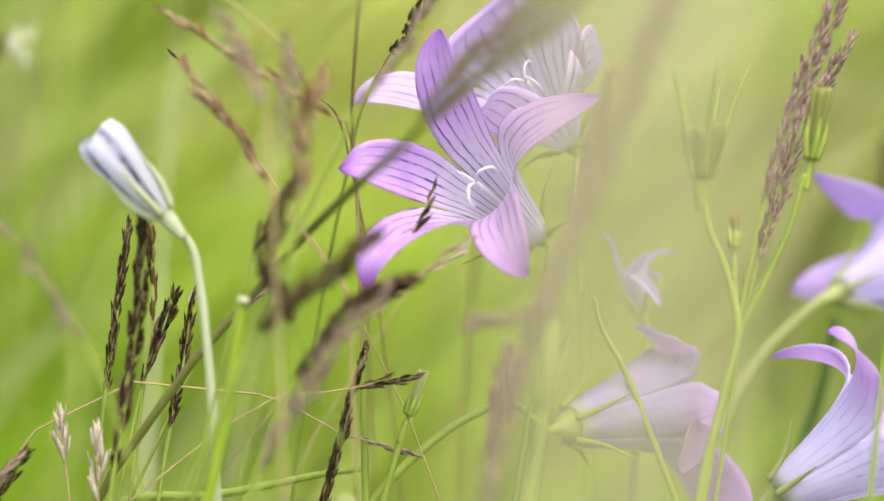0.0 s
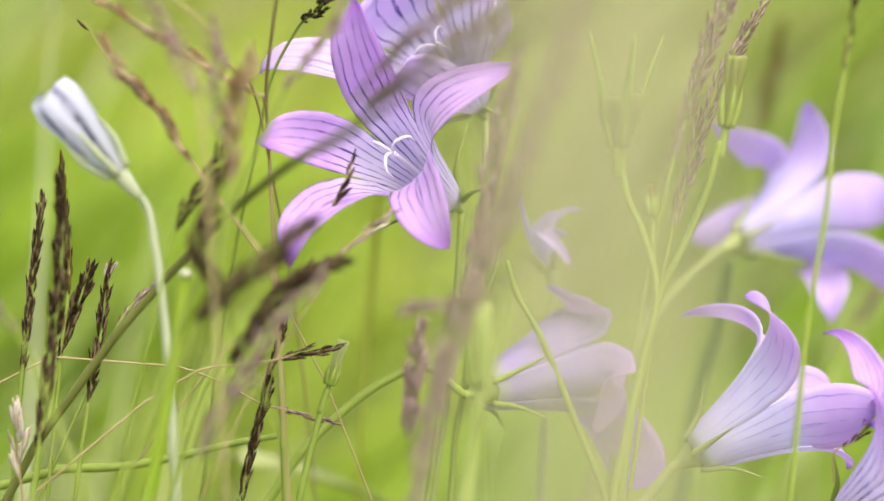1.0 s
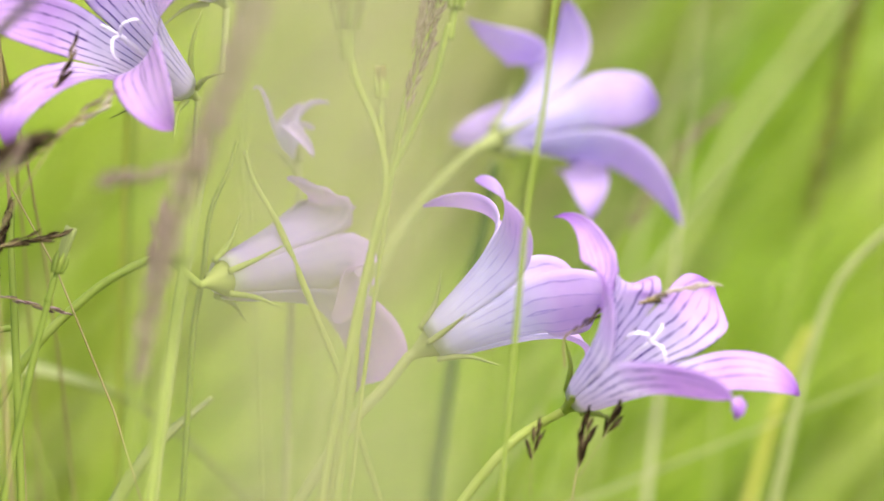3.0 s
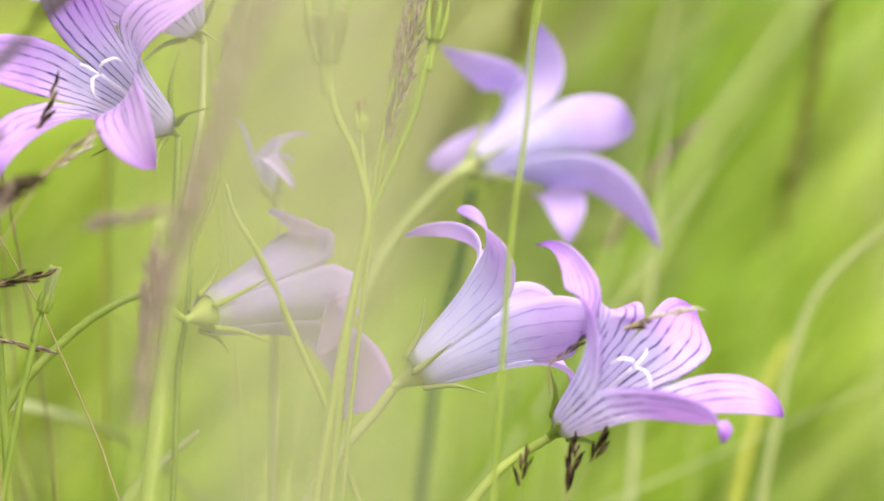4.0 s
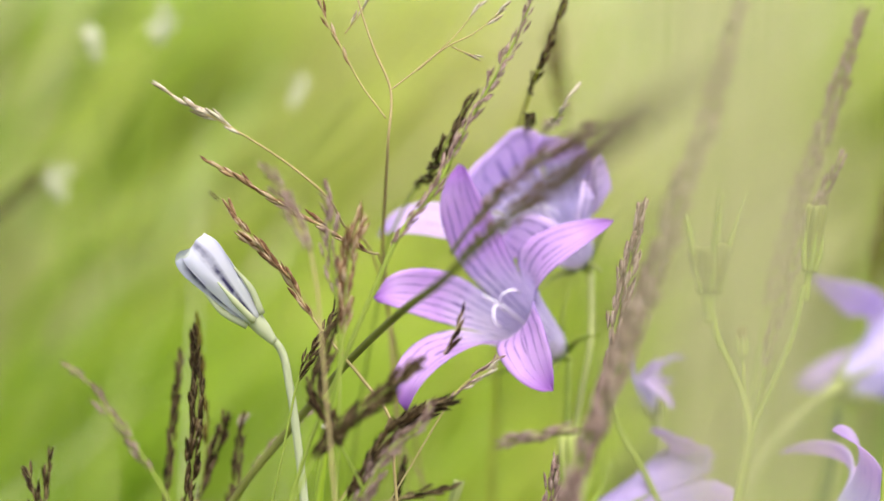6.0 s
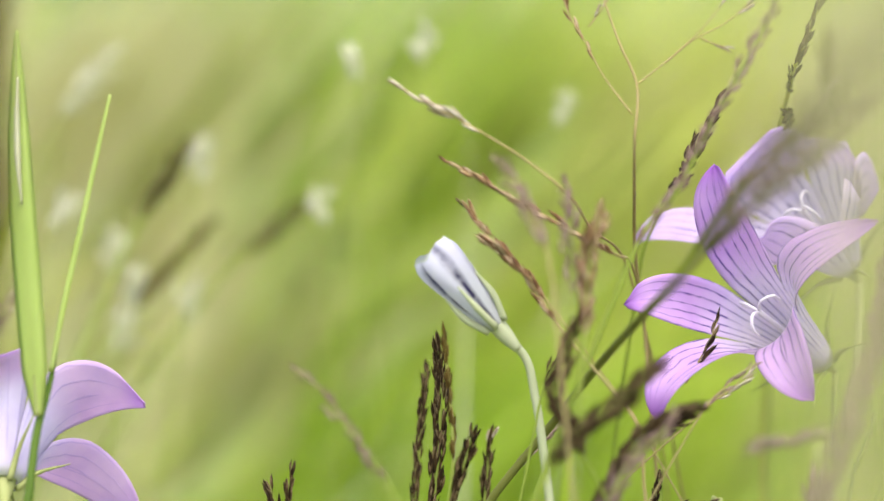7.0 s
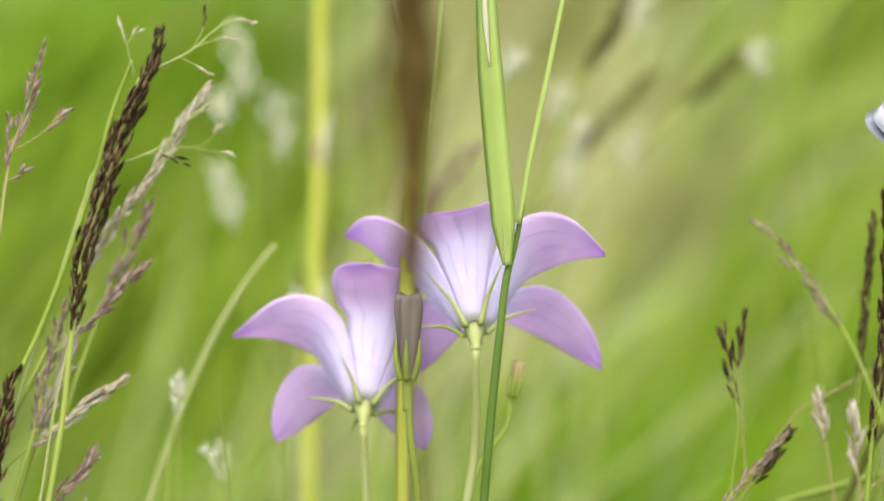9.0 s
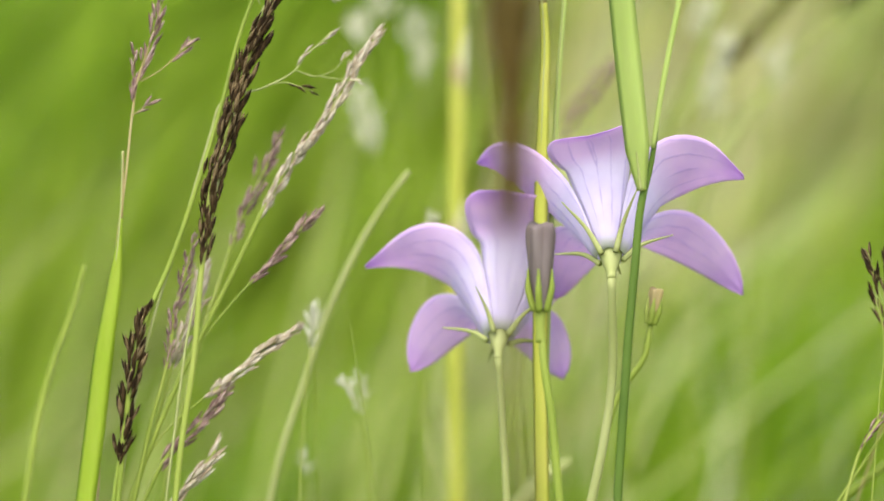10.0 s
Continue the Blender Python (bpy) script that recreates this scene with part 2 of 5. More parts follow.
def rooted(points, lean=0.35):
    """The line from head to root: carries a line on down into the ground."""
    p = [Vector(q) for q in points]
    d = (p[-1] - p[-2]).normalized()
    h = p[-1].z
    away = Vector((d.x, d.y, 0)) * h * lean
    p.append(p[-1] + away * 0.6 + Vector((0, 0, -h * 0.5)))
    p.append(p[-1] + away * 0.25 + Vector((0, 0, -h * 0.5 - 0.004)))
    return p


def lens_mesh(name, material, length, width, gape, seed):
    """A grass spikelet: overlapping pointed husks on a short stalk, z along it."""
    rng = random.Random(seed)
    bm = bmesh.new()
    for k in range(3):
        tilt = (k - 1) * gape + rng.uniform(-0.05, 0.05)
        roll = rng.uniform(0, math.tau)
        start, size = k * 0.12 * length, length * rng.uniform(0.75, 1.0)
        turn = Matrix.Rotation(roll, 3, "Z") @ Matrix.Rotation(tilt, 3, "X")
        rings = []
        for s, w in ((0.0, 0.15), (0.25, 0.8), (0.5, 1.0), (0.78, 0.55)):
            rings.append([bm.verts.new(turn @ Vector((math.cos(a) * w * width / 2, math.sin(a) * w * width * 0.34, s * size)) + Vector((0, 0, start))) for a in (0, 1.26, 2.51, 3.77, 5.03)])
        tip = bm.verts.new(turn @ Vector((0, 0, size)) + Vector((0, 0, start)))
        for r0, r1 in zip(rings, rings[1:]):
            for j in range(5):
                bm.faces.new((r0[j], r0[(j + 1) % 5], r1[(j + 1) % 5], r1[j]))
        for j in range(5):
            bm.faces.new((rings[-1][j], rings[-1][(j + 1) % 5], tip))
        bm.faces.new(rings[0][::-1])
    bmesh.ops.recalc_face_normals(bm, faces=bm.faces)
    for f in bm.faces:
        f.smooth = True
    me = bpy.data.meshes.new(name)
    bm.to_mesh(me)
    bm.free()
    me.materials.append(material)
    return me


HUSKS = {}
for key, mat in (("brown", M_BROWN), ("mauve", M_MAUVE), ("cream", M_CREAM), ("olive", M_OLIVE), ("rust", M_RUST), ("white", M_FLUFF)):
    HUSKS[key] = [lens_mesh("spikelet", mat, 1.0, 0.17 if k % 2 else 0.22, 0.07 + 0.04 * k, k + 7) for k in range(4)]


def spikelet(parent, place, way, size, kind, rng):
    """One spikelet of a seed head; its mesh is shared with its like."""
    ob = new("spikelet", rng.choice(HUSKS[kind]))
    ob.parent = parent
    origin = parent.location if parent.parent is None else parent.location + parent.parent.location
    turn = Vector(way).to_track_quat("Z", "Y") @ Euler((0, 0, rng.uniform(0, math.tau))).to_quaternion()
    ob.rotation_mode = "QUATERNION"
    ob.location, ob.rotation_quaternion = Vector(place) - origin, turn
    ob.scale = (size, size, size)
    return ob


SEED = [100]


def seed_grass(points, head, kind, label, width=0.0022, size=0.0045, every=0.0011, stem=M_STEM, radius=0.0005, splay=0.35, extra=(), category="grass", root=True):
    """A grass stalk with a spike of husks. points run from the tip down; head: share of the drawn line that carries spikelets."""
    SEED[0] += 1
    rng = random.Random(SEED[0])
    radius *= 0.62
    fine = {"mauve": 0.66, "brown": 0.82, "cream": 0.85, "olive": 0.8, "rust": 0.8, "white": 1.0}[kind]
    size, every, splay = size * fine * {"mauve": 0.8, "brown": 0.82}.get(kind, 0.9), every * fine * (0.55 if kind == "brown" else 0.75), splay * 0.75
    line = spline(rooted(points) if root else points, 10)
    base = line[-1].copy()
    ob = thing("grass_stalk", base, label, category, "flowering grasses")
    part("stem", tube(line, [radius * 0.45, radius, radius * 1.2], 7), stem, ob)
    drawn = spline(points, 30)
    total = sum((b - a).length for a, b in zip(drawn, drawn[1:]))
    fill_head(ob, drawn, 0.0, total * head, kind, width, size, every, splay, rng)
    for branch, share, sort in extra:
        bl = spline(branch, 12)
        part("branch", tube(bl, [radius * 0.3, radius * 0.5], 6), stem, ob)
        bt = sum((b - a).length for a, b in zip(bl, bl[1:]))
        fill_head(ob, bl, 0.0, bt * share, sort, width * 0.8, size * 0.95, every * 1.3, splay, rng)
    return ob


def fill_head(ob, line, start, end, kind, width, size, every, splay, rng):
    """Spikelets along a stretch of a line, leaning off it on all sides."""
    run, goal = 0.0, start
    for a, b in zip(line, line[1:]):
        step = (b - a).length
        while run + step >= goal and goal <= end and step > 0:
            q = a.lerp(b, (goal - run) / step)
            d = (a - b).normalized()
            s = goal / max(end, 1e-6)
            side = Vector((rng.uniform(-1, 1), rng.uniform(-1, 1), rng.uniform(-1, 1)))
            side = (side - d * side.dot(d)).normalized()
            body = min(1.0, 0.35 + 2.2 * s) * min(1.0, 0.45 + 2.0 * (1 - s))
            way = d + side * splay * rng.uniform(0.4, 1.3)
            spikelet(ob, q + side * width * 0.32 * body * rng.uniform(0.2, 1.1) - d * size * 0.3, way, size * rng.uniform(0.75, 1.15) * (0.75 + 0.25 * body), kind, rng)
            goal += every * rng.uniform(0.6, 1.4)
        run += step


def simple_stem(points, radius, material, label, name="grass_stalk", category="grass", radii=None, root=True, joints=()):
    line = spline(rooted(points) if root else points, 10)
    ob = thing(name, line[-1].copy(), label, category, "grass stems")
    part("stem", tube(line, radii or [radius * 0.7, radius, radius * 1.1], 8), material, ob)
    for share in joints:
        k = int(share * (len(line) - 8))
        part("joint", tube(line[k:k + 4], [radius * 0.9, radius * 1.25, radius * 0.95], 8), M_STRAW, ob, "dry swollen stem joint")
        sheath = [line[k + 3] + Vector((0.0006, -0.0008, 0)), line[k + 1] + Vector((0.0014, -0.0012, 0)), line[max(0, k - 2)] + Vector((0.0030, -0.0014, 0))]
        part("sheath", ribbon(spline(sheath, 5), [0.0022, 0.0024, 0.0004], 0.3), M_CREAM_LEAF, ob, "pale papery leaf sheath")
    return ob


def leaf_blade(points, widths, material, label, fold=0.25, turn=0.0, root=True, name="grass_leaf", dry=0.0):
    """A long grass leaf with its midrib; dry: share of its drawn length that is a withered tip."""
    line = spline(rooted(points) if root else points, 10)
    ob = thing(name, line[-1].copy(), label, "grass", "grass leaves")
    cut_at = int(dry * 10 * (len(points) - 1))
    where = np.linspace(0, 1, len(line))
    wide = list(np.interp(where, np.linspace(0, 1, len(widths)), widths))
    if cut_at:
        part("dry_tip", ribbon(line[:cut_at + 1], wide[:cut_at + 1], fold, turn), M_STRAW, ob, "withered brown leaf tip")
    part("blade", ribbon(line[cut_at:], wide[cut_at:], fold, turn), material, ob)
    part("midrib", tube([q + Vector((0, -0.00025, 0)) for q in line], [0.0001, 0.00022, 0.00025], 6), M_PALE_STEM, ob)
    return ob


# ---- bellflowers ----
def petal_mesh(base, axis, e1, e2, lo, mid, hi, tube_len, r0, r1, tip, reflex, broad, seed, drop=0.0, blunt=0.0):
    """One fifth of the bell with its lobe: a tube gore between two angles, then a lobe that bends out to its tip."""
    rng = random.Random(seed)
    bm = bmesh.new()
    uv = bm.loops.layers.uv.new("UVMap")
    rad = e1 * math.cos(mid) + e2 * math.sin(mid)
    tan = e2 * math.cos(mid) - e1 * math.sin(mid)
    across, rows = 10, []
    n_tube, n_lobe = 7, 14

    def radius(s):
        return r0 + (r1 - r0) * (0.75 * s ** 0.8 + 0.25 * s ** 3)
    for i in range(n_tube):
        s = i / n_tube * (1 - drop)
        row = []
        for j in range(across + 1):
            v = j / across
            phi = lo + (hi - lo) * v
            rib = 1 + 0.03 * math.cos((v - 0.5) * math.tau)
            row.append((base + axis * (s * tube_len) + (e1 * math.cos(phi) + e2 * math.sin(phi)) * radius(s) * rib, v, 0.42 * s))
        rows.append(row)
    start = base + axis * tube_len * (1 - drop) + rad * radius(1 - drop) * 1.03
    ahead = (axis * tube_len + rad * (r1 - r0) * 1.3).normalized()
    span = (tip - start).length
    arrive = (rad * math.cos(radians(reflex)) - axis * math.sin(radians(reflex)))
    c1, c2 = start + ahead * span * 0.42, tip - arrive * span * 0.36
    wave = rng.uniform(-1, 1)
    for i in range(n_lobe + 1):
        s = i / n_lobe
        q = start * (1 - s) ** 3 + c1 * 3 * s * (1 - s) ** 2 + c2 * 3 * s * s * (1 - s) + tip * s ** 3
        d = ((c1 - start) * (1 - s) ** 2 + (c2 - c1) * 2 * s * (1 - s) + (tip - c2) * s * s).normalized()
        side = (tan - d * tan.dot(d)).normalized()
        n = side.cross(d)
        if n.dot(rad) < 0 and s < 0.2:
            n = -n
        if i and n.dot(last) < 0:
            n = -n
        last = n
        w = (1 + (1.25 + broad) * s) * max(0.0, 1 - s) ** ((0.84 - 0.3 * max(0.0, min(broad, 1.3) - 0.6) - 0.35 * min(0.0, broad)) * (1 - 0.72 * blunt))
        row = []
        for j in range(across + 1):
            v = j / across
            x = (v - 0.5) * 2
            phi = (hi - lo) / 2 * x
            bow = (math.cos(phi) - 1) * r1 * (1 - 0.9 * s) * w
            crease = 0.00025 * w * math.cos(x * 3.0) * s + 0.0005 * wave * math.sin(s * 5 + x * 2) * s * abs(x)
            wid = radius(1 - drop) + (r1 - radius(1 - drop)) * min(1.0, s * 3)
            row.append((q + side * math.sin(phi) * wid * w + n * (bow + crease), v, 0.42 + 0.58 * s))
        rows.append(row)
    grid = [[bm.verts.new(c[0]) for c in row] for row in rows]
    for i in range(len(grid) - 1):
        for j in range(across):
            f = bm.faces.new((grid[i][j], grid[i][j + 1], grid[i + 1][j + 1], grid[i + 1][j]))
            for loop, (a, b) in zip(f.loops, ((i, j), (i, j + 1), (i + 1, j + 1), (i + 1, j))):
                loop[uv].uv = (rows[a][b][1], rows[a][b][2])
    return bm


def bellflower(base, throat, tips, label, r1=0.0068, r0=0.0022, reflex=(), broad=0.25, petal=M_PETAL, stem=(), stem_material=M_STEM, stem_radius=0.0007, sepal=0.011, style=True, sepal_lean=0.55, drop=(), blunt=()):
    """A bellflower: fused bell with pointed lobes at the given tips, calyx with narrow sepals, forked style, stalk to the ground."""
    base, throat = Vector(base), Vector(throat)
    axis = (throat - base).normalized()
    stem = [p for p in stem if (Vector(p) - base).dot(axis) < -0.0095 or (Vector(p) - base).length > 0.012]
    tube_len = (throat - base).length
    e1 = axis.orthogonal().normalized()
    e2 = axis.cross(e1)
    way = []
    for k, tip in enumerate(tips):
        t = Vector(tip) - throat
        way.append((math.atan2(t.dot(e2), t.dot(e1)) % math.tau, k))
    way.sort()
    n = len(way)
    # the lobes sit evenly round the mouth, turned to suit their tips
    shift = math.atan2(sum(math.sin(a - i * math.tau / n) for i, (a, _) in enumerate(way)), sum(math.cos(a - i * math.tau / n) for i, (a, _) in enumerate(way)))
    line = spline(rooted(stem), 10) if stem else [base, base - Vector((0, 0, base.z))]
    ob = thing("bellflower", line[-1].copy(), label, "flower", "bellflowers")
    for i, (a, k) in enumerate(way):
        even = shift + i * math.tau / n
        bm = petal_mesh(base, axis, e1, e2, even - math.pi / n, even, even + math.pi / n, tube_len, r0, r1, Vector(tips[k]), reflex[k] if k < len(reflex) else 20, broad[k] if isinstance(broad, tuple) else broad, 31 * k + int(abs(base.x) * 1e5), drop[k] if k < len(drop) else 0.0, blunt[k] if k < len(blunt) else 0.0)
        me = part("petal", bm, petal, ob)
        mod = me.modifiers.new("thickness", "SOLIDIFY")
        mod.thickness = 0.00012
    # calyx: a small ribbed cup that the stalk runs into
    cup = [base - axis * 0.0046, base - axis * 0.0032, base - axis * 0.0015, base + axis * 0.0008]
    part("calyx", tube(spline(cup, 4), [stem_radius, stem_radius * 1.08, stem_radius * 0.6 + r0 * 0.42, r0 * 1.0], 12), stem_material, ob)
    for k in range(5):
        a = shift + (k + 0.5) * math.tau / 5
        rad = e1 * math.cos(a) + e2 * math.sin(a)
        q0 = base - axis * 0.0006 + rad * r0 * 0.95
        q1 = q0 + (axis * (1 - sepal_lean * 0.45) + rad * sepal_lean * 0.75) * sepal * 0.45
        q2 = q0 + (axis * (1 - sepal_lean * 0.6) + rad * sepal_lean * 1.0) * sepal
        part("sepal", tube(spline([q0, q1, q2], 5), [0.0005, 0.00045, 0.00028, 0.00008], 6), stem_material, ob)
    if style:
        head = throat + axis * 0.001
        rod = part("style", tube(spline([base + axis * 0.001, base.lerp(throat, 0.6), head], 5), [0.0004, 0.00045], 7), M_STYLE, ob)
        for k in range(3):
            a = shift + 0.4 + k * math.tau / 3
            rad = e1 * math.cos(a) + e2 * math.sin(a)
            part("stigma", tube(spline([head, head + axis * 0.0015 + rad * 0.0016, head + axis * 0.0008 + rad * 0.0034, head - axis * 0.0008 + rad * 0.0036], 5), [0.00026, 0.00027, 0.00018], 7), M_STYLE, rod)
    if stem:
        first = [base - axis * 0.0043]
        part("stem", tube(spline(first + [Vector(p) for p in rooted(stem)], 10), [stem_radius, stem_radius * 1.1, stem_radius * 1.3], 8), stem_material, ob)
    return ob


def bud_mesh(base, tip, width, twist=0.15, flat_end=0.35):
    """A closed flower: a five-sided pleated spindle with a blunt end."""
    base, tip = Vector(base), Vector(tip)
    axis = tip - base
    length = axis.length
    axis.normalize()
    e1 = axis.orthogonal().normalized()
    e2 = axis.cross(e1)
    bm = bmesh.new()
    uv = bm.loops.layers.uv.new("UVMap")
    rows, n, across = [], 20, 50
    for i in range(n + 1):
        s = i / n
        w = float(np.interp(s, [0, 0.12, 0.35, 0.62, 0.8, 0.93, 1.0], [0.40, 0.52, 0.76, 0.94, 1.0, 0.98, 0.84]))
        row = []
        for j in range(across):
            a = j / across * math.tau
            pleat = 1 + (0.09 + 0.24 * s) * abs(math.cos(a * 2.5)) - 0.10 * min(1, s * 3) + 0.03 * math.sin(a * 7 + s * 9)
            phi = a + twist * s
            row.append(base + axis * (s * length + 0.13 * width * abs(math.cos(a * 2.5)) * s ** 5 - (0.0006 * math.cos(a * 5) + 0.0006 * math.sin(a * 2 + 1)) * width / 0.0074 * max(0.0, s - 0.8) * 5) + (e1 * math.cos(phi) + e2 * math.sin(phi)) * width / 2 * max(w, 0.12) * pleat)
        rows.append([bm.verts.new(q) for q in row])
    for i in range(n):
        for j in range(across):
            f = bm.faces.new((rows[i][j], rows[i][(j + 1) % across], rows[i + 1][(j + 1) % across], rows[i + 1][j]))
            for loop, (a, b) in zip(f.loops, ((i, j), (i, j + 1), (i + 1, j + 1), (i + 1, j))):
                loop[uv].uv = ((b % 10 + (b == j + 1 and b % 10 == 0) * 10) / 10, 0.12 + 0.6 * a / n)
    bm.faces.new(rows[0][::-1])
    bm.faces.new(rows[-1])
    return bm


def bud(base, tip, width, stem, label, material=M_BUD, stem_material=M_PALE_STEM, stem_radius=0.0009, sepal=0.008, lean=0.35, name="flower_bud"):
    base, tip = Vector(base), Vector(tip)
    axis = (tip - base).normalized()
    line = spline(rooted(stem), 10)
    ob = thing(name, line[-1].copy(), label, "flower bud", "flower buds")
    part("petals", bud_mesh(base, tip, width), material, ob)
    part("calyx", tube(spline([base - axis * 0.0045, base - axis * 0.002, base + axis * 0.0012], 4), [stem_radius, width * 0.19, width * 0.24], 10), stem_material, ob)
    e1 = axis.orthogonal().normalized()
    e2 = axis.cross(e1)
    for k in range(5):
        rad = e1 * math.cos(k * math.tau / 5 + 0.4) + e2 * math.sin(k * math.tau / 5 + 0.4)
        q0 = base + rad * width * 0.24
        part("sepal", tube(spline([q0, q0 + axis * sepal * 0.5 + rad * width * (0.22 + lean * 0.2), q0 + axis * sepal + rad * width * (0.2 + lean)], 5), [0.00055, 0.0005, 0.0001], 6), stem_material, ob)
    part("stem", tube(spline([base - axis * 0.0042] + rooted(stem), 10), [stem_radius * 0.9, stem_radius, stem_radius * 1.2], 8), stem_material, ob)
    return ob


# ---- ground and meadow ----
def ground_material():
    m, t, out = tree("meadow_soil")
    col = ramp(t, grain(t, 2.0, 6), [(0.3, (0.07, 0.12, 0.02)), (0.55, (0.14, 0.20, 0.04)), (0.75, (0.26, 0.26, 0.09))])
    col = blend(t, "MULTIPLY", 0.6, col, ramp(t, grain(t, 60, 5), [(0.3, (0.45, 0.45, 0.4)), (0.7, (1, 1, 1))]))
    finish(t, out, col, 0.9, 0, grain(t, 80, 4), 0.6, 0.01)
    return m


def meadow_material(name, stops):
    m, t, out = tree(name)
    ran = t.nodes.new("ShaderNodeNewGeometry").outputs["Random Per Island"]
    patch = grain(t, 3.6, 2, (1, 1, 0.6))
    key = maths(t, "ADD", maths(t, "MULTIPLY", ran, 0.30), maths(t, "MULTIPLY", maths(t, "SUBTRACT", patch, 0.30), 1.75))
    finish(t, out, ramp(t, key, stops), 0.5, 0.45)
    return m


M_SOIL = ground_material()
M_MEADOW = meadow_material("meadow_grass", [(0.10, (0.11, 0.24, 0.03)), (0.30, (0.33, 0.42, 0.08)), (0.50, (0.53, 0.58, 0.18)), (0.70, (0.68, 0.66, 0.34)), (0.95, (0.77, 0.74, 0.50))])
M_DEEP = meadow_material("meadow_deep_green", [(0.2, (0.14, 0.26, 0.012)), (0.5, (0.23, 0.36, 0.02)), (0.8, (0.34, 0.45, 0.04))])
M_RICH = meadow_material("meadow_rich_green", [(0.2, (0.12, 0.24, 0.010)), (0.5, (0.20, 0.34, 0.016)), (0.8, (0.30, 0.43, 0.03))])
M_LIME = meadow_material("meadow_lime", [(0.2, (0.40, 0.53, 0.07)), (0.5, (0.54, 0.62, 0.11)), (0.8, (0.64, 0.67, 0.17))])
M_SILVER = meadow_material("meadow_pale", [(0.2, (0.48, 0.61, 0.20)), (0.5, (0.60, 0.70, 0.30)), (0.8, (0.73, 0.79, 0.44))])
M_FRESH = meadow_material("meadow_fresh_green", [(0.2, (0.26, 0.41, 0.03)), (0.5, (0.38, 0.51, 0.06)), (0.8, (0.52, 0.60, 0.12))])
M_MOSS = meadow_material("meadow_olive", [(0.2, (0.33, 0.40, 0.07)), (0.5, (0.45, 0.50, 0.12)), (0.8, (0.56, 0.57, 0.20))])
M_SAND = meadow_material("meadow_straw", [(0.2, (0.44, 0.45, 0.18)), (0.5, (0.58, 0.56, 0.28)), (0.8, (0.70, 0.66, 0.42))])
gm = bmesh.new()
bmesh.ops.create_grid(gm, x_segments=60, y_segments=60, size=400)
for v in gm.verts:
    far = max(0.0, math.hypot(v.co.x, v.co.y) - 20)
    v.co.z = 0.9 * noise.noise(v.co * 0.02) * min(1, far / 60)
me = bpy.data.meshes.new("ground")
gm.to_mesh(me)
gm.free()
me.materials.append(M_SOIL)
tagged(new("ground", me), "green meadow soil under the grass, level to the horizon", "ground", kind="structure")


def meadow(name, count, r_range, yaw, tall, wide, seed, label):
    """Many bent grass blades in a fan of directions round the camera's place, joined into one mesh."""
    rng = np.random.default_rng(seed)
    r = r_range[0] * (r_range[1] / r_range[0]) ** rng.random(count)
    a = np.radians(rng.uniform(yaw[0], yaw[1], count))
    root = np.stack([np.sin(a) * r, np.cos(a) * r, np.zeros(count)], 1)
    h = rng.uniform(tall[0], tall[1], count) * (0.75 + 0.35 * rng.random(count))
    w = rng.uniform(wide[0], wide[1], count) * np.clip(r / 1.5, 1.0, 3.0)
    face = rng.uniform(0, math.tau, count)
    lean_way = rng.normal(0.2, 0.9, count)
    lean = np.abs(rng.normal(0.5, 0.35, count))
    side = np.stack([np.cos(face), np.sin(face), np.zeros(count)], 1)
    out = np.stack([np.cos(lean_way), np.sin(lean_way), np.zeros(count)], 1)
    rows = []
    for s, ww in ((0, 0.8), (0.33, 1.0), (0.66, 0.75)):
        mid = root + out * (lean * h * s ** 1.8)[:, None]
        mid[:, 2] = h * s * (1 - 0.25 * lean * s)
        rows += [mid - side * (w * ww / 2)[:, None], mid + side * (w * ww / 2)[:, None]]
    tip = root + out * (lean * h)[:, None]
    tip[:, 2] = h * (1 - 0.25 * lean)
    rows.append(tip)
    verts = np.stack(rows, 1).reshape(-1, 3)
    k = np.arange(count)[:, None] * 7
    quads = np.concatenate([k + np.array([0, 1, 3, 2]), k + np.array([2, 3, 5, 4])])
    tris = k + np.array([4, 5, 6])
    data = bpy.data.meshes.new(name)
    data.from_pydata(verts.tolist(), [], quads.tolist() + tris.tolist())
    data.materials.append(M_MEADOW)
    for p in data.polygons:
        p.use_smooth = True
    return tagged(new(name, data), label, "grass", kind="stuff")


meadow("meadow_grass", 22000, (1.42, 3.0), (-52, 24), (0.20, 0.52), (0.003, 0.007), 3, "tall green and straw-coloured meadow grass")
meadow("meadow_grass", 26000, (2.4, 16), (-60, 32), (0.28, 0.55), (0.005, 0.009), 4, "tall green and straw-coloured meadow grass")
meadow("meadow_turf", 34000, (0.05, 1.5), (-180, 180), (0.05, 0.13), (0.002, 0.005), 5, "short green undergrowth between the stalks")
meadow("meadow_grass", 36000, (0.7, 9), (24, 308), (0.20, 0.45), (0.004, 0.008), 6, "tall green and straw-coloured meadow grass")

meadow("meadow_stems", 520, (0.50, 1.0), (-100, 46), (0.30, 0.56), (0.0014, 0.0030), 8, "single thin green and straw-coloured stems before the meadow")

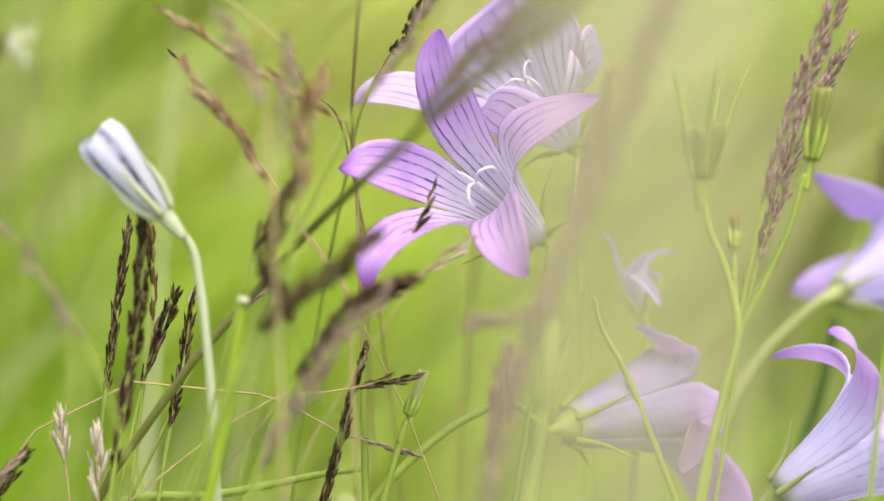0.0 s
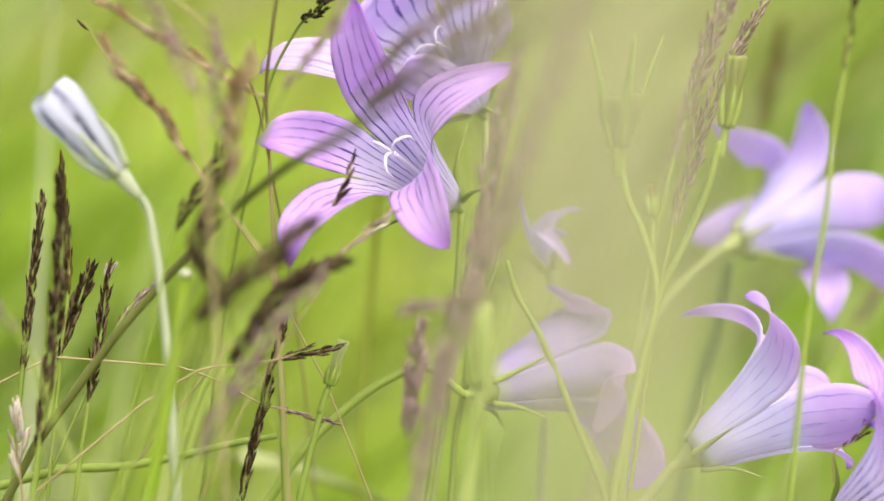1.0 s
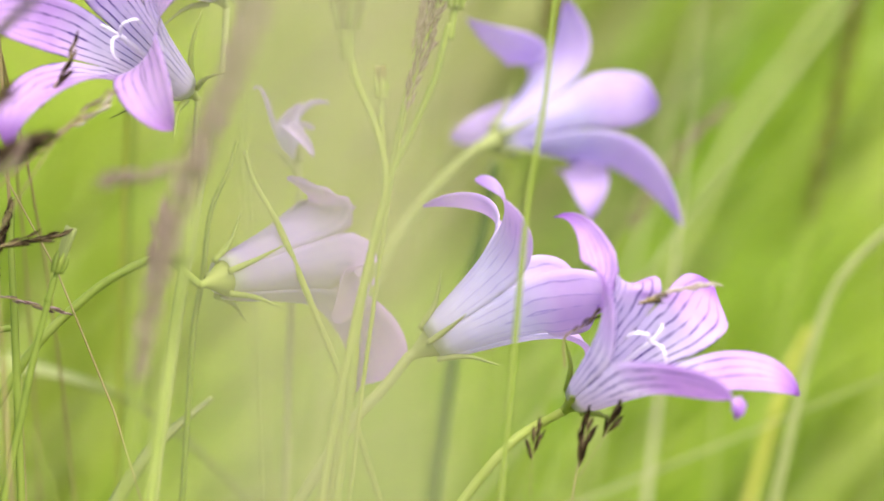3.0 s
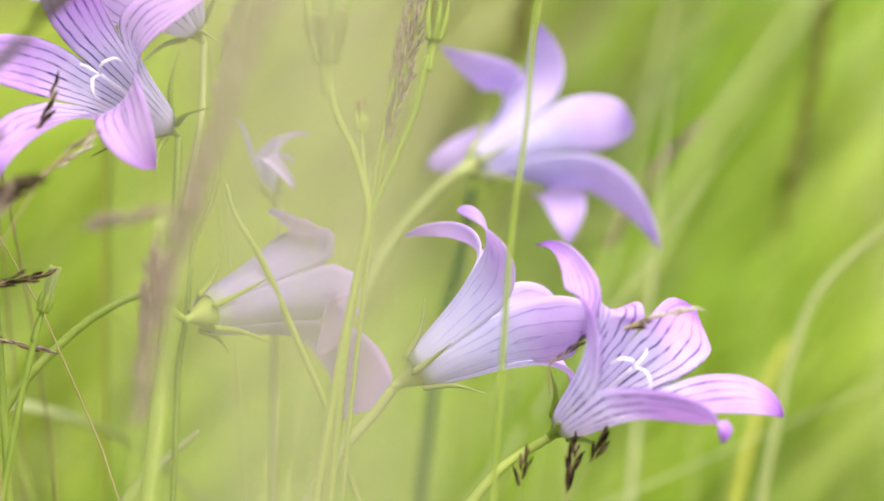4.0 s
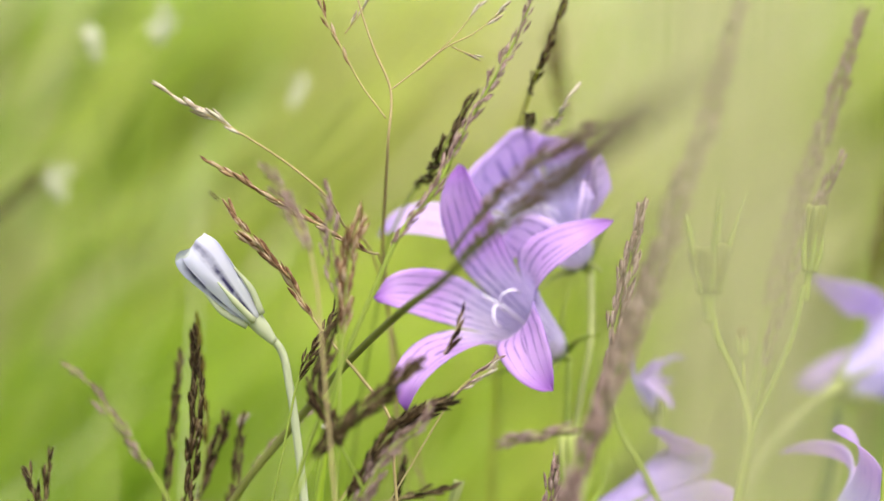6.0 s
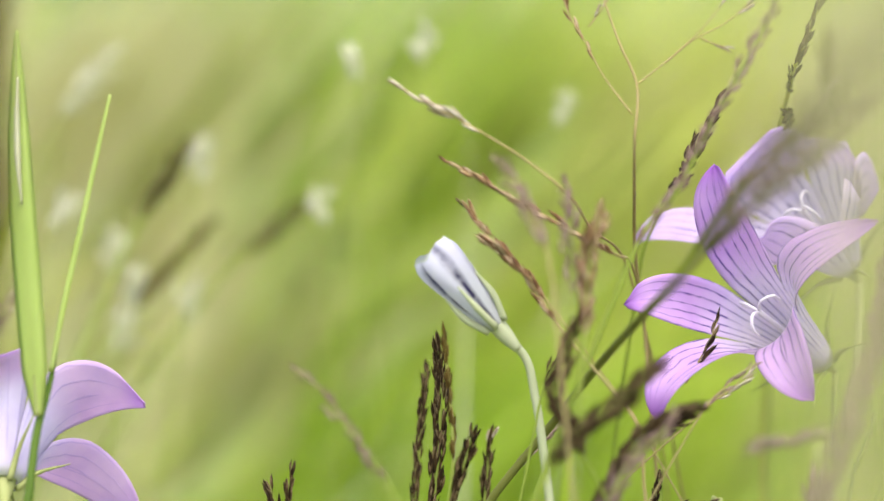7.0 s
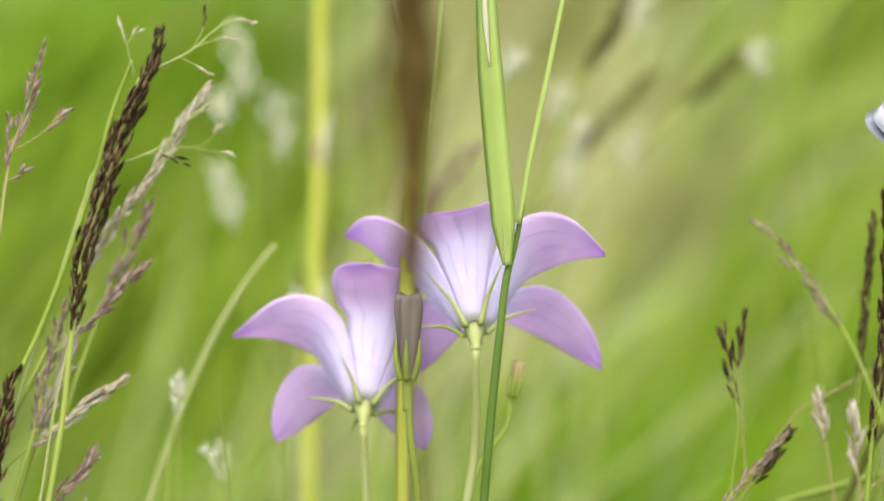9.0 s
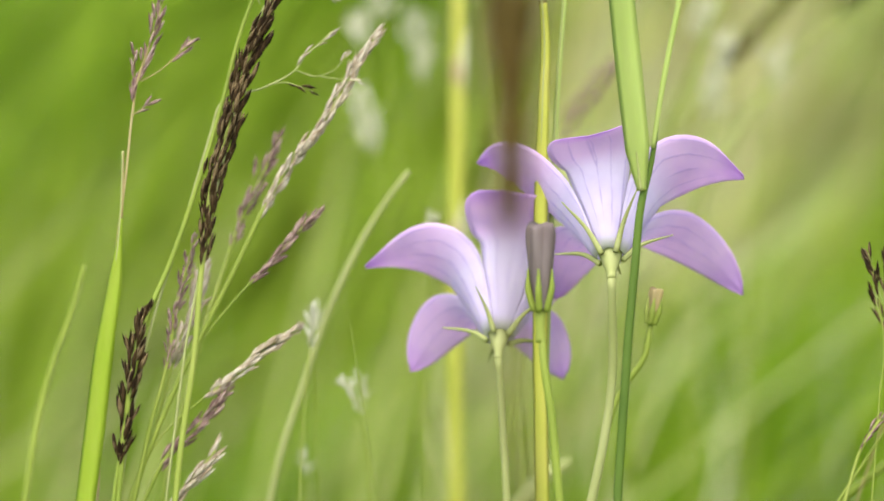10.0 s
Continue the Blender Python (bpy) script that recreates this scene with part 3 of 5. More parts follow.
# ---- tufts of other tones in the meadow behind ----
def tuft(place, material, rng, rows):
    """Blades of one tuft that leans with the wind, through a given height."""
    for _ in range(120):
        q = Vector(place) + Vector((rng.gauss(0, 0.045), rng.gauss(0, 0.03), rng.gauss(0, 0.028)))
        lean = rng.uniform(0.35, 1.5)
        root = Vector((q.x - lean * max(q.z, 0.05) * 0.5, q.y + rng.uniform(-0.03, 0.03), 0))
        tip = q + Vector((lean, rng.uniform(-0.15, 0.15), 0.75)).normalized() * rng.uniform(0.02, 0.07)
        wide = Vector((rng.uniform(0.3, 1), rng.uniform(-1, 1), 0)).normalized() * rng.uniform(0.0022, 0.0045)
        mid = root.lerp(q, 0.55) + Vector((-0.12 * lean * q.z, 0, 0.06 * q.z))
        rows.append((root - wide, root + wide, mid - wide, mid + wide, q - wide * 0.8, q + wide * 0.8, tip))


def tufts(name, places, material, seed, label):
    rng, rows = random.Random(seed), []
    for place in places:
        tuft(place, material, rng, rows)
    verts = [tuple(v) for row in rows for v in row]
    faces = []
    for k in range(len(rows)):
        faces += [(7 * k, 7 * k + 1, 7 * k + 3, 7 * k + 2), (7 * k + 2, 7 * k + 3, 7 * k + 5, 7 * k + 4), (7 * k + 4, 7 * k + 5, 7 * k + 6)]
    data = bpy.data.meshes.new(name)
    data.from_pydata(verts, [], faces)
    data.materials.append(material)
    for p in data.polygons:
        p.use_smooth = True
    return tagged(new(name, data), label, "grass", kind="stuff")


tufts("grass_tufts", [(-0.3971, 1.1154, 0.1995), (-0.3861, 1.1839, 0.2001), (-0.6770, 1.1613, 0.4013), (-0.6223, 1.1124, 0.1893), (-0.5787, 1.0798, 0.4142), (-0.4091, 1.1787, 0.2120), (-0.3745, 1.2835, 0.3501), (-0.3081, 1.1755, 0.2038), (-0.4525, 1.1848, 0.1610), (-0.6274, 1.0932, 0.2770), (-0.6237, 1.1765, 0.3306), (-0.1353, 1.2344, 0.3303), (-0.5016, 1.1746, 0.2052), (-0.3819, 1.0977, 0.1928), (-0.5995, 1.0577, 0.2003), (-0.4101, 1.1145, 0.2167), (-0.6540, 1.0832, 0.1925), (-0.7448, 1.0633, 0.3779), (-0.7852, 1.0532, 0.3516), (-0.5873, 1.0296, 0.3643), (-0.3968, 1.0882, 0.1775), (-0.3306, 1.1520, 0.1935), (-0.3049, 1.1093, 0.2241), (-0.3849, 1.0342, 0.1663)], M_DEEP, 40, "deep green grass tufts in the meadow")
tufts("grass_tufts", [(-0.1590, 1.1384, 0.2320), (-0.0989, 1.1933, 0.1690), (-0.3466, 1.2199, 0.2128), (0.0890, 1.1543, 0.1265), (-0.2135, 1.2165, 0.2018), (-0.1329, 1.1427, 0.2368), (-0.3491, 1.1792, 0.3250), (-0.2502, 1.2837, 0.4034), (-0.3372, 1.1306, 0.2299), (-0.3585, 1.1982, 0.2770), (-0.1712, 1.1509, 0.2990), (-0.2022, 1.2326, 0.4148), (-0.3680, 1.1420, 0.3285), (-0.1696, 1.1461, 0.1784), (-0.2259, 1.1628, 0.2040), (-0.0715, 1.1940, 0.1633), (-0.2298, 1.1597, 0.2909), (-0.2325, 1.2305, 0.3818), (-0.2935, 1.1309, 0.3232), (-0.2955, 1.1351, 0.2462), (-0.3502, 1.1300, 0.2960), (-0.4613, 1.1349, 0.3036), (-0.1101, 1.1412, 0.1217), (-0.0043, 1.1658, 0.1168), (-0.4543, 1.1240, 0.3421), (-0.3389, 1.1212, 0.2383)], M_LIME, 41, "bright lime green grass tufts in the meadow")
tufts("grass_tufts", [(-0.4547, 1.0803, 0.2411), (-0.4370, 1.1546, 0.2478), (-0.4009, 1.2344, 0.2585), (-0.3208, 1.1729, 0.3069), (-0.4571, 1.1891, 0.2923), (-0.4450, 1.0928, 0.2810), (0.1729, 1.2316, 0.2912), (0.1564, 1.2072, 0.3115), (-0.3656, 1.2178, 0.2791), (-0.3449, 1.1626, 0.4414), (-0.3210, 1.2198, 0.3782), (-0.5108, 1.1784, 0.1897), (-0.4320, 1.1219, 0.2391), (-0.4743, 1.1069, 0.4058), (-0.3931, 1.1027, 0.3365), (-0.3587, 1.1394, 0.3528), (-0.4246, 1.0983, 0.2690), (-0.3536, 1.1457, 0.2741), (-0.4131, 1.1126, 0.3154), (-0.4565, 1.1277, 0.3636), (-0.3435, 1.1341, 0.3054), (-0.4778, 1.0618, 0.2010), (-0.4520, 1.1047, 0.2470), (-0.5068, 1.0846, 0.1595), (-0.4366, 1.0885, 0.2450), (-0.3918, 1.1333, 0.2749), (-0.1918, 1.1523, 0.1262), (-0.3383, 1.1906, 0.3637), (-0.3378, 1.1225, 0.2417)], M_SILVER, 42, "pale silvery green grass tufts in the meadow")
tufts("grass_tufts", [(-0.4322, 1.0907, 0.4538), (0.1241, 1.2502, 0.2543), (-0.4316, 1.1021, 0.3513), (-0.4770, 1.1027, 0.1305), (-0.3370, 1.2237, 0.4176), (-0.2779, 1.1792, 0.3339), (0.0071, 1.1940, 0.3458), (-0.2712, 1.1782, 0.3221), (0.1313, 1.1965, 0.1983), (0.0750, 1.1840, 0.3100), (-0.1415, 1.2399, 0.4083), (0.1303, 1.2227, 0.2728), (-0.3838, 1.0710, 0.3251), (-0.4494, 1.0647, 0.1972), (-0.6032, 0.9748, 0.1610)], M_SAND, 43, "straw-coloured dry grass tufts in the meadow")
tufts("grass_tufts", [(0.1105, 1.2045, 0.4195), (-0.2491, 1.1835, 0.4219), (-0.3751, 1.1520, 0.4371), (-0.2122, 1.1843, 0.3911), (-0.1769, 1.1806, 0.3456)], M_MOSS, 44, "dull olive green grass tufts in the meadow")
tufts("grass_tufts", [(-0.7790, 1.0174, 0.2808), (-0.7005, 0.9894, 0.3503), (-0.7032, 0.9744, 0.2891), (-0.6084, 1.0759, 0.3096), (-0.6500, 1.0200, 0.4000), (-0.7400, 1.0000, 0.4200), (-0.3515, 1.1222, 0.2481), (-0.3721, 1.0508, 0.2271), (-0.6418, 0.9948, 0.3338), (-0.5939, 1.0067, 0.2755), (-0.2910, 1.1536, 0.4141), (-0.3319, 1.1350, 0.3216), (-0.0989, 1.1779, 0.2471), (-0.1999, 1.1335, 0.2994), (-0.0450, 1.0594, 0.1656), (0.1797, 1.1931, 0.3415), (0.1528, 1.1819, 0.2887), (0.1852, 1.1111, 0.1963), (0.1258, 1.1622, 0.1963)], M_FRESH, 45, "fresh mid-green grass tufts in the meadow")
tufts("grass_tufts", [(-0.3237, 0.8815, 0.2153), (-0.3239, 0.9590, 0.2012), (-0.5212, 0.8536, 0.1981), (-0.6178, 1.1289, 0.4081)], M_RICH, 46, "dark rich green grass tufts in the meadow")
tufts("grass_tufts", [(-0.3232, 1.1970, 0.3742)], M_LIME, 47, "bright lime green grass tufts in the meadow")
tufts("grass_tufts", [(-0.2623, 1.0461, 0.2747), (-0.2031, 1.0655, 0.2810)], M_FRESH, 48, "fresh mid-green grass tufts in the meadow")

# ---- bellflowers in the shot ----
bellflower((-0.0356, 0.3792, 0.4306), (-0.0429, 0.3680, 0.4394), [(-0.0492, 0.3679, 0.4621), (-0.0252, 0.3664, 0.4532), (-0.0341, 0.3524, 0.4292), (-0.0562, 0.3490, 0.4266), (-0.0622, 0.3596, 0.4424)],
    "open lilac bellflower with dark violet veins and white style", reflex=(25, 25, 45, 55, 25), r1=0.0062, broad=(0.7, 0.55, 0.75, 0.65, 0.6),
    stem=[(-0.0336, 0.3799, 0.4282), (-0.0326, 0.3792, 0.4245), (-0.0330, 0.3780, 0.4190), (-0.0345, 0.3760, 0.4099), (-0.0363, 0.3731, 0.3972)], stem_radius=0.00052, sepal=0.010, sepal_lean=0.9)
bellflower((-0.0323, 0.3924, 0.4433), (-0.0375, 0.3848, 0.4524), [(-0.0654, 0.3884, 0.4477), (-0.0461, 0.3830, 0.4626), (-0.0347, 0.3868, 0.4640), (-0.0266, 0.3888, 0.4556), (-0.0440, 0.3733, 0.4497)],
    "lilac bellflower with a pale veined throat behind another", reflex=(45, 15, 40, 80, 10), r1=0.0088, broad=(-0.3, 1.0, 0.9, 0.5, 0.2), blunt=(0, 0.5, 0.45, 0.2, 0), drop=(-0.1, 0, 0, 0, 0), petal=M_PETAL_VEINED,
    stem=[(-0.0318, 0.3853, 0.4430), (-0.0305, 0.3843, 0.4379), (-0.0304, 0.3825, 0.4296), (-0.0322, 0.3804, 0.4205), (-0.0339, 0.3780, 0.4095), (-0.0358, 0.3751, 0.3967)], stem_radius=0.00055, stem_material=M_PALE_STEM, sepal_lean=0.9)
bellflower((0.0121, 0.4362, 0.4127), (0.0225, 0.4447, 0.4158), [(0.0063, 0.4367, 0.4336), (0.0239, 0.4438, 0.4364), (0.0399, 0.4392, 0.4199), (0.0440, 0.4274, 0.4001), (0.0284, 0.4326, 0.3993), (0.0037, 0.4491, 0.4101)],
    "pale lilac bellflower seen from behind with six petals", reflex=(10, 10, 10, 20, 20, 10), r1=0.0080, broad=(-0.1, 0.4, 0.9, 0.3, 0.3, 0.3), petal=M_PETAL_PALE, style=False,
    stem=[(0.0091, 0.4340, 0.4118), (0.0036, 0.4331, 0.4069), (-0.0004, 0.4322, 0.4025), (-0.0049, 0.4307, 0.3957), (-0.0094, 0.4283, 0.3850), (-0.0123, 0.4254, 0.3714)], stem_material=M_PALE_STEM, stem_radius=0.0010)
bellflower((0.0024, 0.3683, 0.3952), (0.0147, 0.3696, 0.4030), [(0.0079, 0.3575, 0.4221), (0.0001, 0.3861, 0.4117), (0.0268, 0.3625, 0.4018), (0.0252, 0.3709, 0.3925), (0.0248, 0.3859, 0.3954)],
    "lilac bellflower in side view with swept-back petals", reflex=(40, 75, 75, 45, 40), r1=0.0080, r0=0.0028, broad=(0.35, -0.2, 0.7, 0.2, 0.3), petal=M_PETAL_SOFT, style=False,
    stem=[(-0.0003, 0.3679, 0.3934), (-0.0046, 0.3668, 0.3886), (-0.0081, 0.3660, 0.3848), (-0.0124, 0.3646, 0.3790)], stem_material=M_PALE_STEM, stem_radius=0.0008)
bellflower((0.0237, 0.3582, 0.3901), (0.0322, 0.3486, 0.4009), [(0.0192, 0.3571, 0.4171), (0.0537, 0.3477, 0.3944), (0.0427, 0.3621, 0.4066), (0.0435, 0.3347, 0.3948), (0.0268, 0.3652, 0.4046)],
    "pink-lilac bellflower with violet stripes along its bell", reflex=(60, 20, 0, 60, 60), r1=0.0074, broad=(-0.8, 0.2, 0.6, -0.3, -0.5),
    stem=[(0.0216, 0.3533, 0.3904), (0.0179, 0.3530, 0.3881), (0.0138, 0.3525, 0.3848), (0.0096, 0.3516, 0.3799)], stem_radius=0.0007)
bellflower((-0.1658, 0.3211, 0.4110), (-0.1690, 0.3300, 0.4171), [(-0.1861, 0.3182, 0.4229), (-0.1636, 0.3233, 0.4334), (-0.1838, 0.3244, 0.4042), (-0.1633, 0.3367, 0.4000), (-0.1637, 0.3442, 0.4140)],
    "lilac bellflower in back view on a pale upright stalk", reflex=(50, 0, 60, 60, 60), r1=0.0082, r0=0.0019, broad=(0.35, 0.7, 0.2, 0.0, 0.2), blunt=(0, 0.5, 0, 0, 0), drop=(0.1, 0, 0.3, 0.3, 0.2), petal=M_PETAL_LIGHT, style=False, sepal=0.0075, sepal_lean=0.95,
    stem=[(-0.1654, 0.3200, 0.4079), (-0.1653, 0.3187, 0.4016), (-0.1650, 0.3170, 0.3931), (-0.1647, 0.3153, 0.3847)], stem_material=M_PALE_STEM, stem_radius=0.00062)
bellflower((-0.1464, 0.3221, 0.4233), (-0.1497, 0.3304, 0.4295), [(-0.1696, 0.3278, 0.4368), (-0.1490, 0.3236, 0.4413), (-0.1290, 0.3346, 0.4326), (-0.1342, 0.3433, 0.4121), (-0.1617, 0.3337, 0.4137)],
    "pale lilac bellflower in back view with long sepals", reflex=(50, 55, 60, 50, 60), r1=0.0084, r0=0.0019, broad=(0.1, 0.8, 0.6, 0.2, 0.1), blunt=(0, 0.45, 0.1, 0, 0), drop=(0.1, 0, 0.1, 0.3, 0.2), petal=M_PETAL_LIGHT, style=False, sepal=0.0105, sepal_lean=0.75,
    stem=[(-0.1466, 0.3215, 0.4204), (-0.1470, 0.3199, 0.4139), (-0.1466, 0.3180, 0.4039), (-0.1478, 0.3157, 0.3958), (-0.1495, 0.3132, 0.3878)], stem_material=M_PALE_STEM, stem_radius=0.00068)
bellflower((-0.0293, 0.3738, 0.4027), (-0.0173, 0.3869, 0.4034), [(-0.0179, 0.3846, 0.4160), (-0.0111, 0.3948, 0.4097), (-0.0070, 0.3782, 0.3857), (-0.0084, 0.3971, 0.3966), (-0.0131, 0.3753, 0.3965)],
    "faded pale lilac bellflower nodding among the grass", reflex=(-30, -10, 95, 40, 60), r1=0.0076, r0=0.0030, broad=(0.7, -0.1, 1.0, 0.2, 0.2), blunt=(0.5, 0, 0.4, 0, 0), petal=M_PETAL_FADED, style=False,
    stem=[(-0.0328, 0.3795, 0.4018), (-0.0400, 0.3793, 0.4042), (-0.0459, 0.3781, 0.4016), (-0.0527, 0.3761, 0.3963), (-0.0577, 0.3743, 0.3911), (-0.0610, 0.3727, 0.3863)], stem_radius=0.00062)
bellflower((-0.0204, 0.4007, 0.4157), (-0.0216, 0.4016, 0.4199), [(-0.0269, 0.4006, 0.4267), (-0.0153, 0.4048, 0.4241), (-0.0170, 0.3951, 0.4172), (-0.0191, 0.4064, 0.4231), (-0.0174, 0.4038, 0.4200)],
    "thin withering lilac bellflower with narrow petals", r1=0.0018, r0=0.0012, reflex=(40, 30, 60, 20, 30), broad=0.2, petal=M_PETAL_PALE, style=False,
    stem=[(-0.0204, 0.4003, 0.4135), (-0.0201, 0.3983, 0.4041), (-0.0205, 0.3950, 0.3887), (-0.0207, 0.3910, 0.3698)], stem_material=M_PALE_STEM, stem_radius=0.0006, sepal=0.006)

# ---- buds ----
white_bud = bud((-0.0776, 0.3419, 0.4422), (-0.0862, 0.3410, 0.4529), 0.0062, [(-0.0766, 0.3448, 0.4399), (-0.0744, 0.3447, 0.4372), (-0.0730, 0.3438, 0.4316), (-0.0718, 0.3423, 0.4235), (-0.0708, 0.3407, 0.4148), (-0.0701, 0.3389, 0.4061)], "white closed bellflower bud with dark violet stripes", stem_material=M_GREY_STEM, stem_radius=0.00065, lean=0.06, sepal=0.008)
bud((0.0046, 0.3626, 0.4456), (0.0059, 0.3646, 0.4553), 0.0028, [(0.0040, 0.3621, 0.4432), (0.0021, 0.3606, 0.4363), (-0.0012, 0.3589, 0.4283), (-0.0038, 0.3577, 0.4227), (-0.0057, 0.3560, 0.4146), (-0.0077, 0.3539, 0.4050), (-0.0090, 0.3515, 0.3937)], "small green closed flower bud on a branching stalk", material=M_OLIVE_STEM, stem_material=M_STEM, stem_radius=0.00055, sepal=0.006, lean=0.05)
bud((-0.0106, 0.3618, 0.4424), (-0.0105, 0.3632, 0.4492), 0.0056, [(-0.0105, 0.3614, 0.4406), (-0.0092, 0.3604, 0.4356), (-0.0069, 0.3594, 0.4307), (-0.0053, 0.3584, 0.4259), (-0.0046, 0.3575, 0.4219), (-0.0059, 0.3560, 0.4146), (-0.0081, 0.3537, 0.4042)], "green seed cup with long upright sepals", material=M_OLIVE_STEM, stem_material=M_STEM, stem_radius=0.0006, sepal=0.016, lean=0.6, name="seed_cup")
bud((-0.0056, 0.3599, 0.4331), (-0.0057, 0.3608, 0.4373), 0.0014, [(-0.0055, 0.3597, 0.4319), (-0.0054, 0.3591, 0.4291), (-0.0051, 0.3584, 0.4259), (-0.0049, 0.3574, 0.4211), (-0.0069, 0.3549, 0.4098)], "tiny dark bud on a thin stalk", material=M_OLIVE, stem_material=M_STEM, stem_radius=0.0004, sepal=0.003, lean=0.1)
bud((-0.1488, 0.3013, 0.4202), (-0.1485, 0.3039, 0.4320), 0.0037, [(-0.1488, 0.3008, 0.4179), (-0.1484, 0.2998, 0.4123), (-0.1476, 0.2988, 0.4059), (-0.1471, 0.2976, 0.3989)], "withered grey-brown bud on a green stalk", material=M_WITHER, stem_material=M_STEM, stem_radius=0.0006, sepal=0.006, lean=0.05)
bud((-0.1442, 0.3295, 0.4110), (-0.1432, 0.3309, 0.4160), 0.0020, [(-0.1445, 0.3290, 0.4094), (-0.1450, 0.3281, 0.4065), (-0.1474, 0.3263, 0.4029), (-0.1494, 0.3247, 0.3994), (-0.1511, 0.3225, 0.3928)], "thin yellow-brown bud on a side stalk", material=M_STRAW, stem_material=M_STEM, stem_radius=0.0005, sepal=0.004, lean=0.1)
bud((-0.0517, 0.3599, 0.4067), (-0.0498, 0.3615, 0.4128), 0.0016, [(-0.0520, 0.3597, 0.4059), (-0.0532, 0.3585, 0.4012), (-0.0543, 0.3573, 0.3965), (-0.0555, 0.3560, 0.3910)], "small pale green bud", material=M_PALE_STEM, stem_material=M_STEM, stem_radius=0.0005, sepal=0.003, lean=0.05)
bud((-0.0284, 0.3122, 0.4203), (-0.0289, 0.3173, 0.4296), 0.0034, [(-0.0283, 0.3114, 0.4194), (-0.0286, 0.3091, 0.4160), (-0.0291, 0.3059, 0.4111), (-0.0295, 0.3018, 0.4067)], "blurred yellow-green closed bud before a flower", material=M_GREEN_BUD, stem_material=M_STEM, stem_radius=0.0006, sepal=0.009, lean=0.05)

# ---- grasses of the middle and right ----
leaning = seed_grass([(-0.0078, 0.1992, 0.4892), (-0.0120, 0.2078, 0.4861), (-0.0166, 0.2176, 0.4823), (-0.0219, 0.2312, 0.4773), (-0.0293, 0.2545, 0.4701), (-0.0369, 0.2789, 0.4625), (-0.0448, 0.3021, 0.4540), (-0.0543, 0.3263, 0.4452), (-0.0633, 0.3404, 0.4362), (-0.0720, 0.3502, 0.4264), (-0.0814, 0.3511, 0.4156)], 0.34, "mauve", "leaning grass stalk with a dark seed head across a flower", width=0.0044, size=0.0046, every=0.00045, stem=M_OLIVE_STEM, radius=0.0009, splay=0.16,
    extra=[([(-0.0176, 0.2912, 0.4775), (-0.0220, 0.2952, 0.4738), (-0.0273, 0.2988, 0.4690), (-0.0335, 0.3023, 0.4642), (-0.0384, 0.3060, 0.4601), (-0.0432, 0.3147, 0.4555)], 0.95, "mauve"), ([(-0.0223, 0.3006, 0.4751), (-0.0284, 0.3045, 0.4718), (-0.0362, 0.3075, 0.4660), (-0.0411, 0.3109, 0.4607), (-0.0447, 0.3146, 0.4560)], 0.8, "mauve")])
veil = seed_grass([(-0.0040, 0.3073, 0.4946), (-0.0073, 0.3048, 0.4831), (-0.0110, 0.3022, 0.4715), (-0.0146, 0.3000, 0.4620), (-0.0182, 0.2979, 0.4523), (-0.0214, 0.2959, 0.4440), (-0.0240, 0.2943, 0.4377), (-0.0269, 0.2923, 0.4295), (-0.0292, 0.2902, 0.4206), (-0.0304, 0.2880, 0.4111)], 0.99, "mauve", "tall mauve grass spike thick with husks", width=0.0044, size=0.0054, every=0.00030, radius=0.0007, splay=0.2,
    extra=[([(-0.0197, 0.3404, 0.4592), (-0.0219, 0.3383, 0.4498), (-0.0237, 0.3364, 0.4419), (-0.0253, 0.3348, 0.4347), (-0.0266, 0.3339, 0.4311)], 0.95, "mauve"), ([(-0.0321, 0.3318, 0.4232), (-0.0329, 0.3305, 0.4174), (-0.0336, 0.3292, 0.4117), (-0.0338, 0.3282, 0.4074)], 0.9, "mauve")])
seed_grass([(0.0102, 0.3742, 0.4621), (0.0072, 0.3730, 0.4564), (0.0030, 0.3713, 0.4481), (0.0005, 0.3696, 0.4399), (-0.0016, 0.3680, 0.4325), (-0.0035, 0.3661, 0.4234), (-0.0054, 0.3631, 0.4095)], 0.62, "mauve", "mauve grass spike beside a forked flower stalk", width=0.0030, size=0.0042, every=0.0004, radius=0.0005)
seed_grass([(0.0222, 0.3505, 0.4881), (0.0214, 0.3489, 0.4807), (0.0209, 0.3474, 0.4732), (0.0198, 0.3457, 0.4650), (0.0188, 0.3438, 0.4560), (0.0178, 0.3425, 0.4494), (0.0169, 0.3401, 0.4379), (0.0150, 0.3374, 0.4248), (0.0138, 0.3342, 0.4094)], 0.40, "brown", "slender green grass stalk with a dark beaded spike", width=0.0011, size=0.0028, every=0.0007, radius=0.00055, splay=0.2)
seed_grass([(0.0256, 0.3511, 0.4872), (0.0240, 0.3496, 0.4798), (0.0228, 0.3486, 0.4748), (0.0218, 0.3480, 0.4715), (0.0199, 0.3462, 0.4624)], 0.8, "brown", "short dark spike of a grass", width=0.0007, size=0.0024, every=0.001, radius=0.0004, root=False)
seed_grass([(0.0146, 0.4050, 0.4826), (0.0113, 0.4031, 0.4731), (0.0066, 0.4003, 0.4599), (0.0028, 0.3982, 0.4495), (-0.0010, 0.3954, 0.4363), (-0.0037, 0.3926, 0.4231), (-0.0056, 0.3904, 0.4128)], 0.7, "mauve", "blurred mauve grass spike", width=0.0042, size=0.0048, every=0.0004, radius=0.0006)
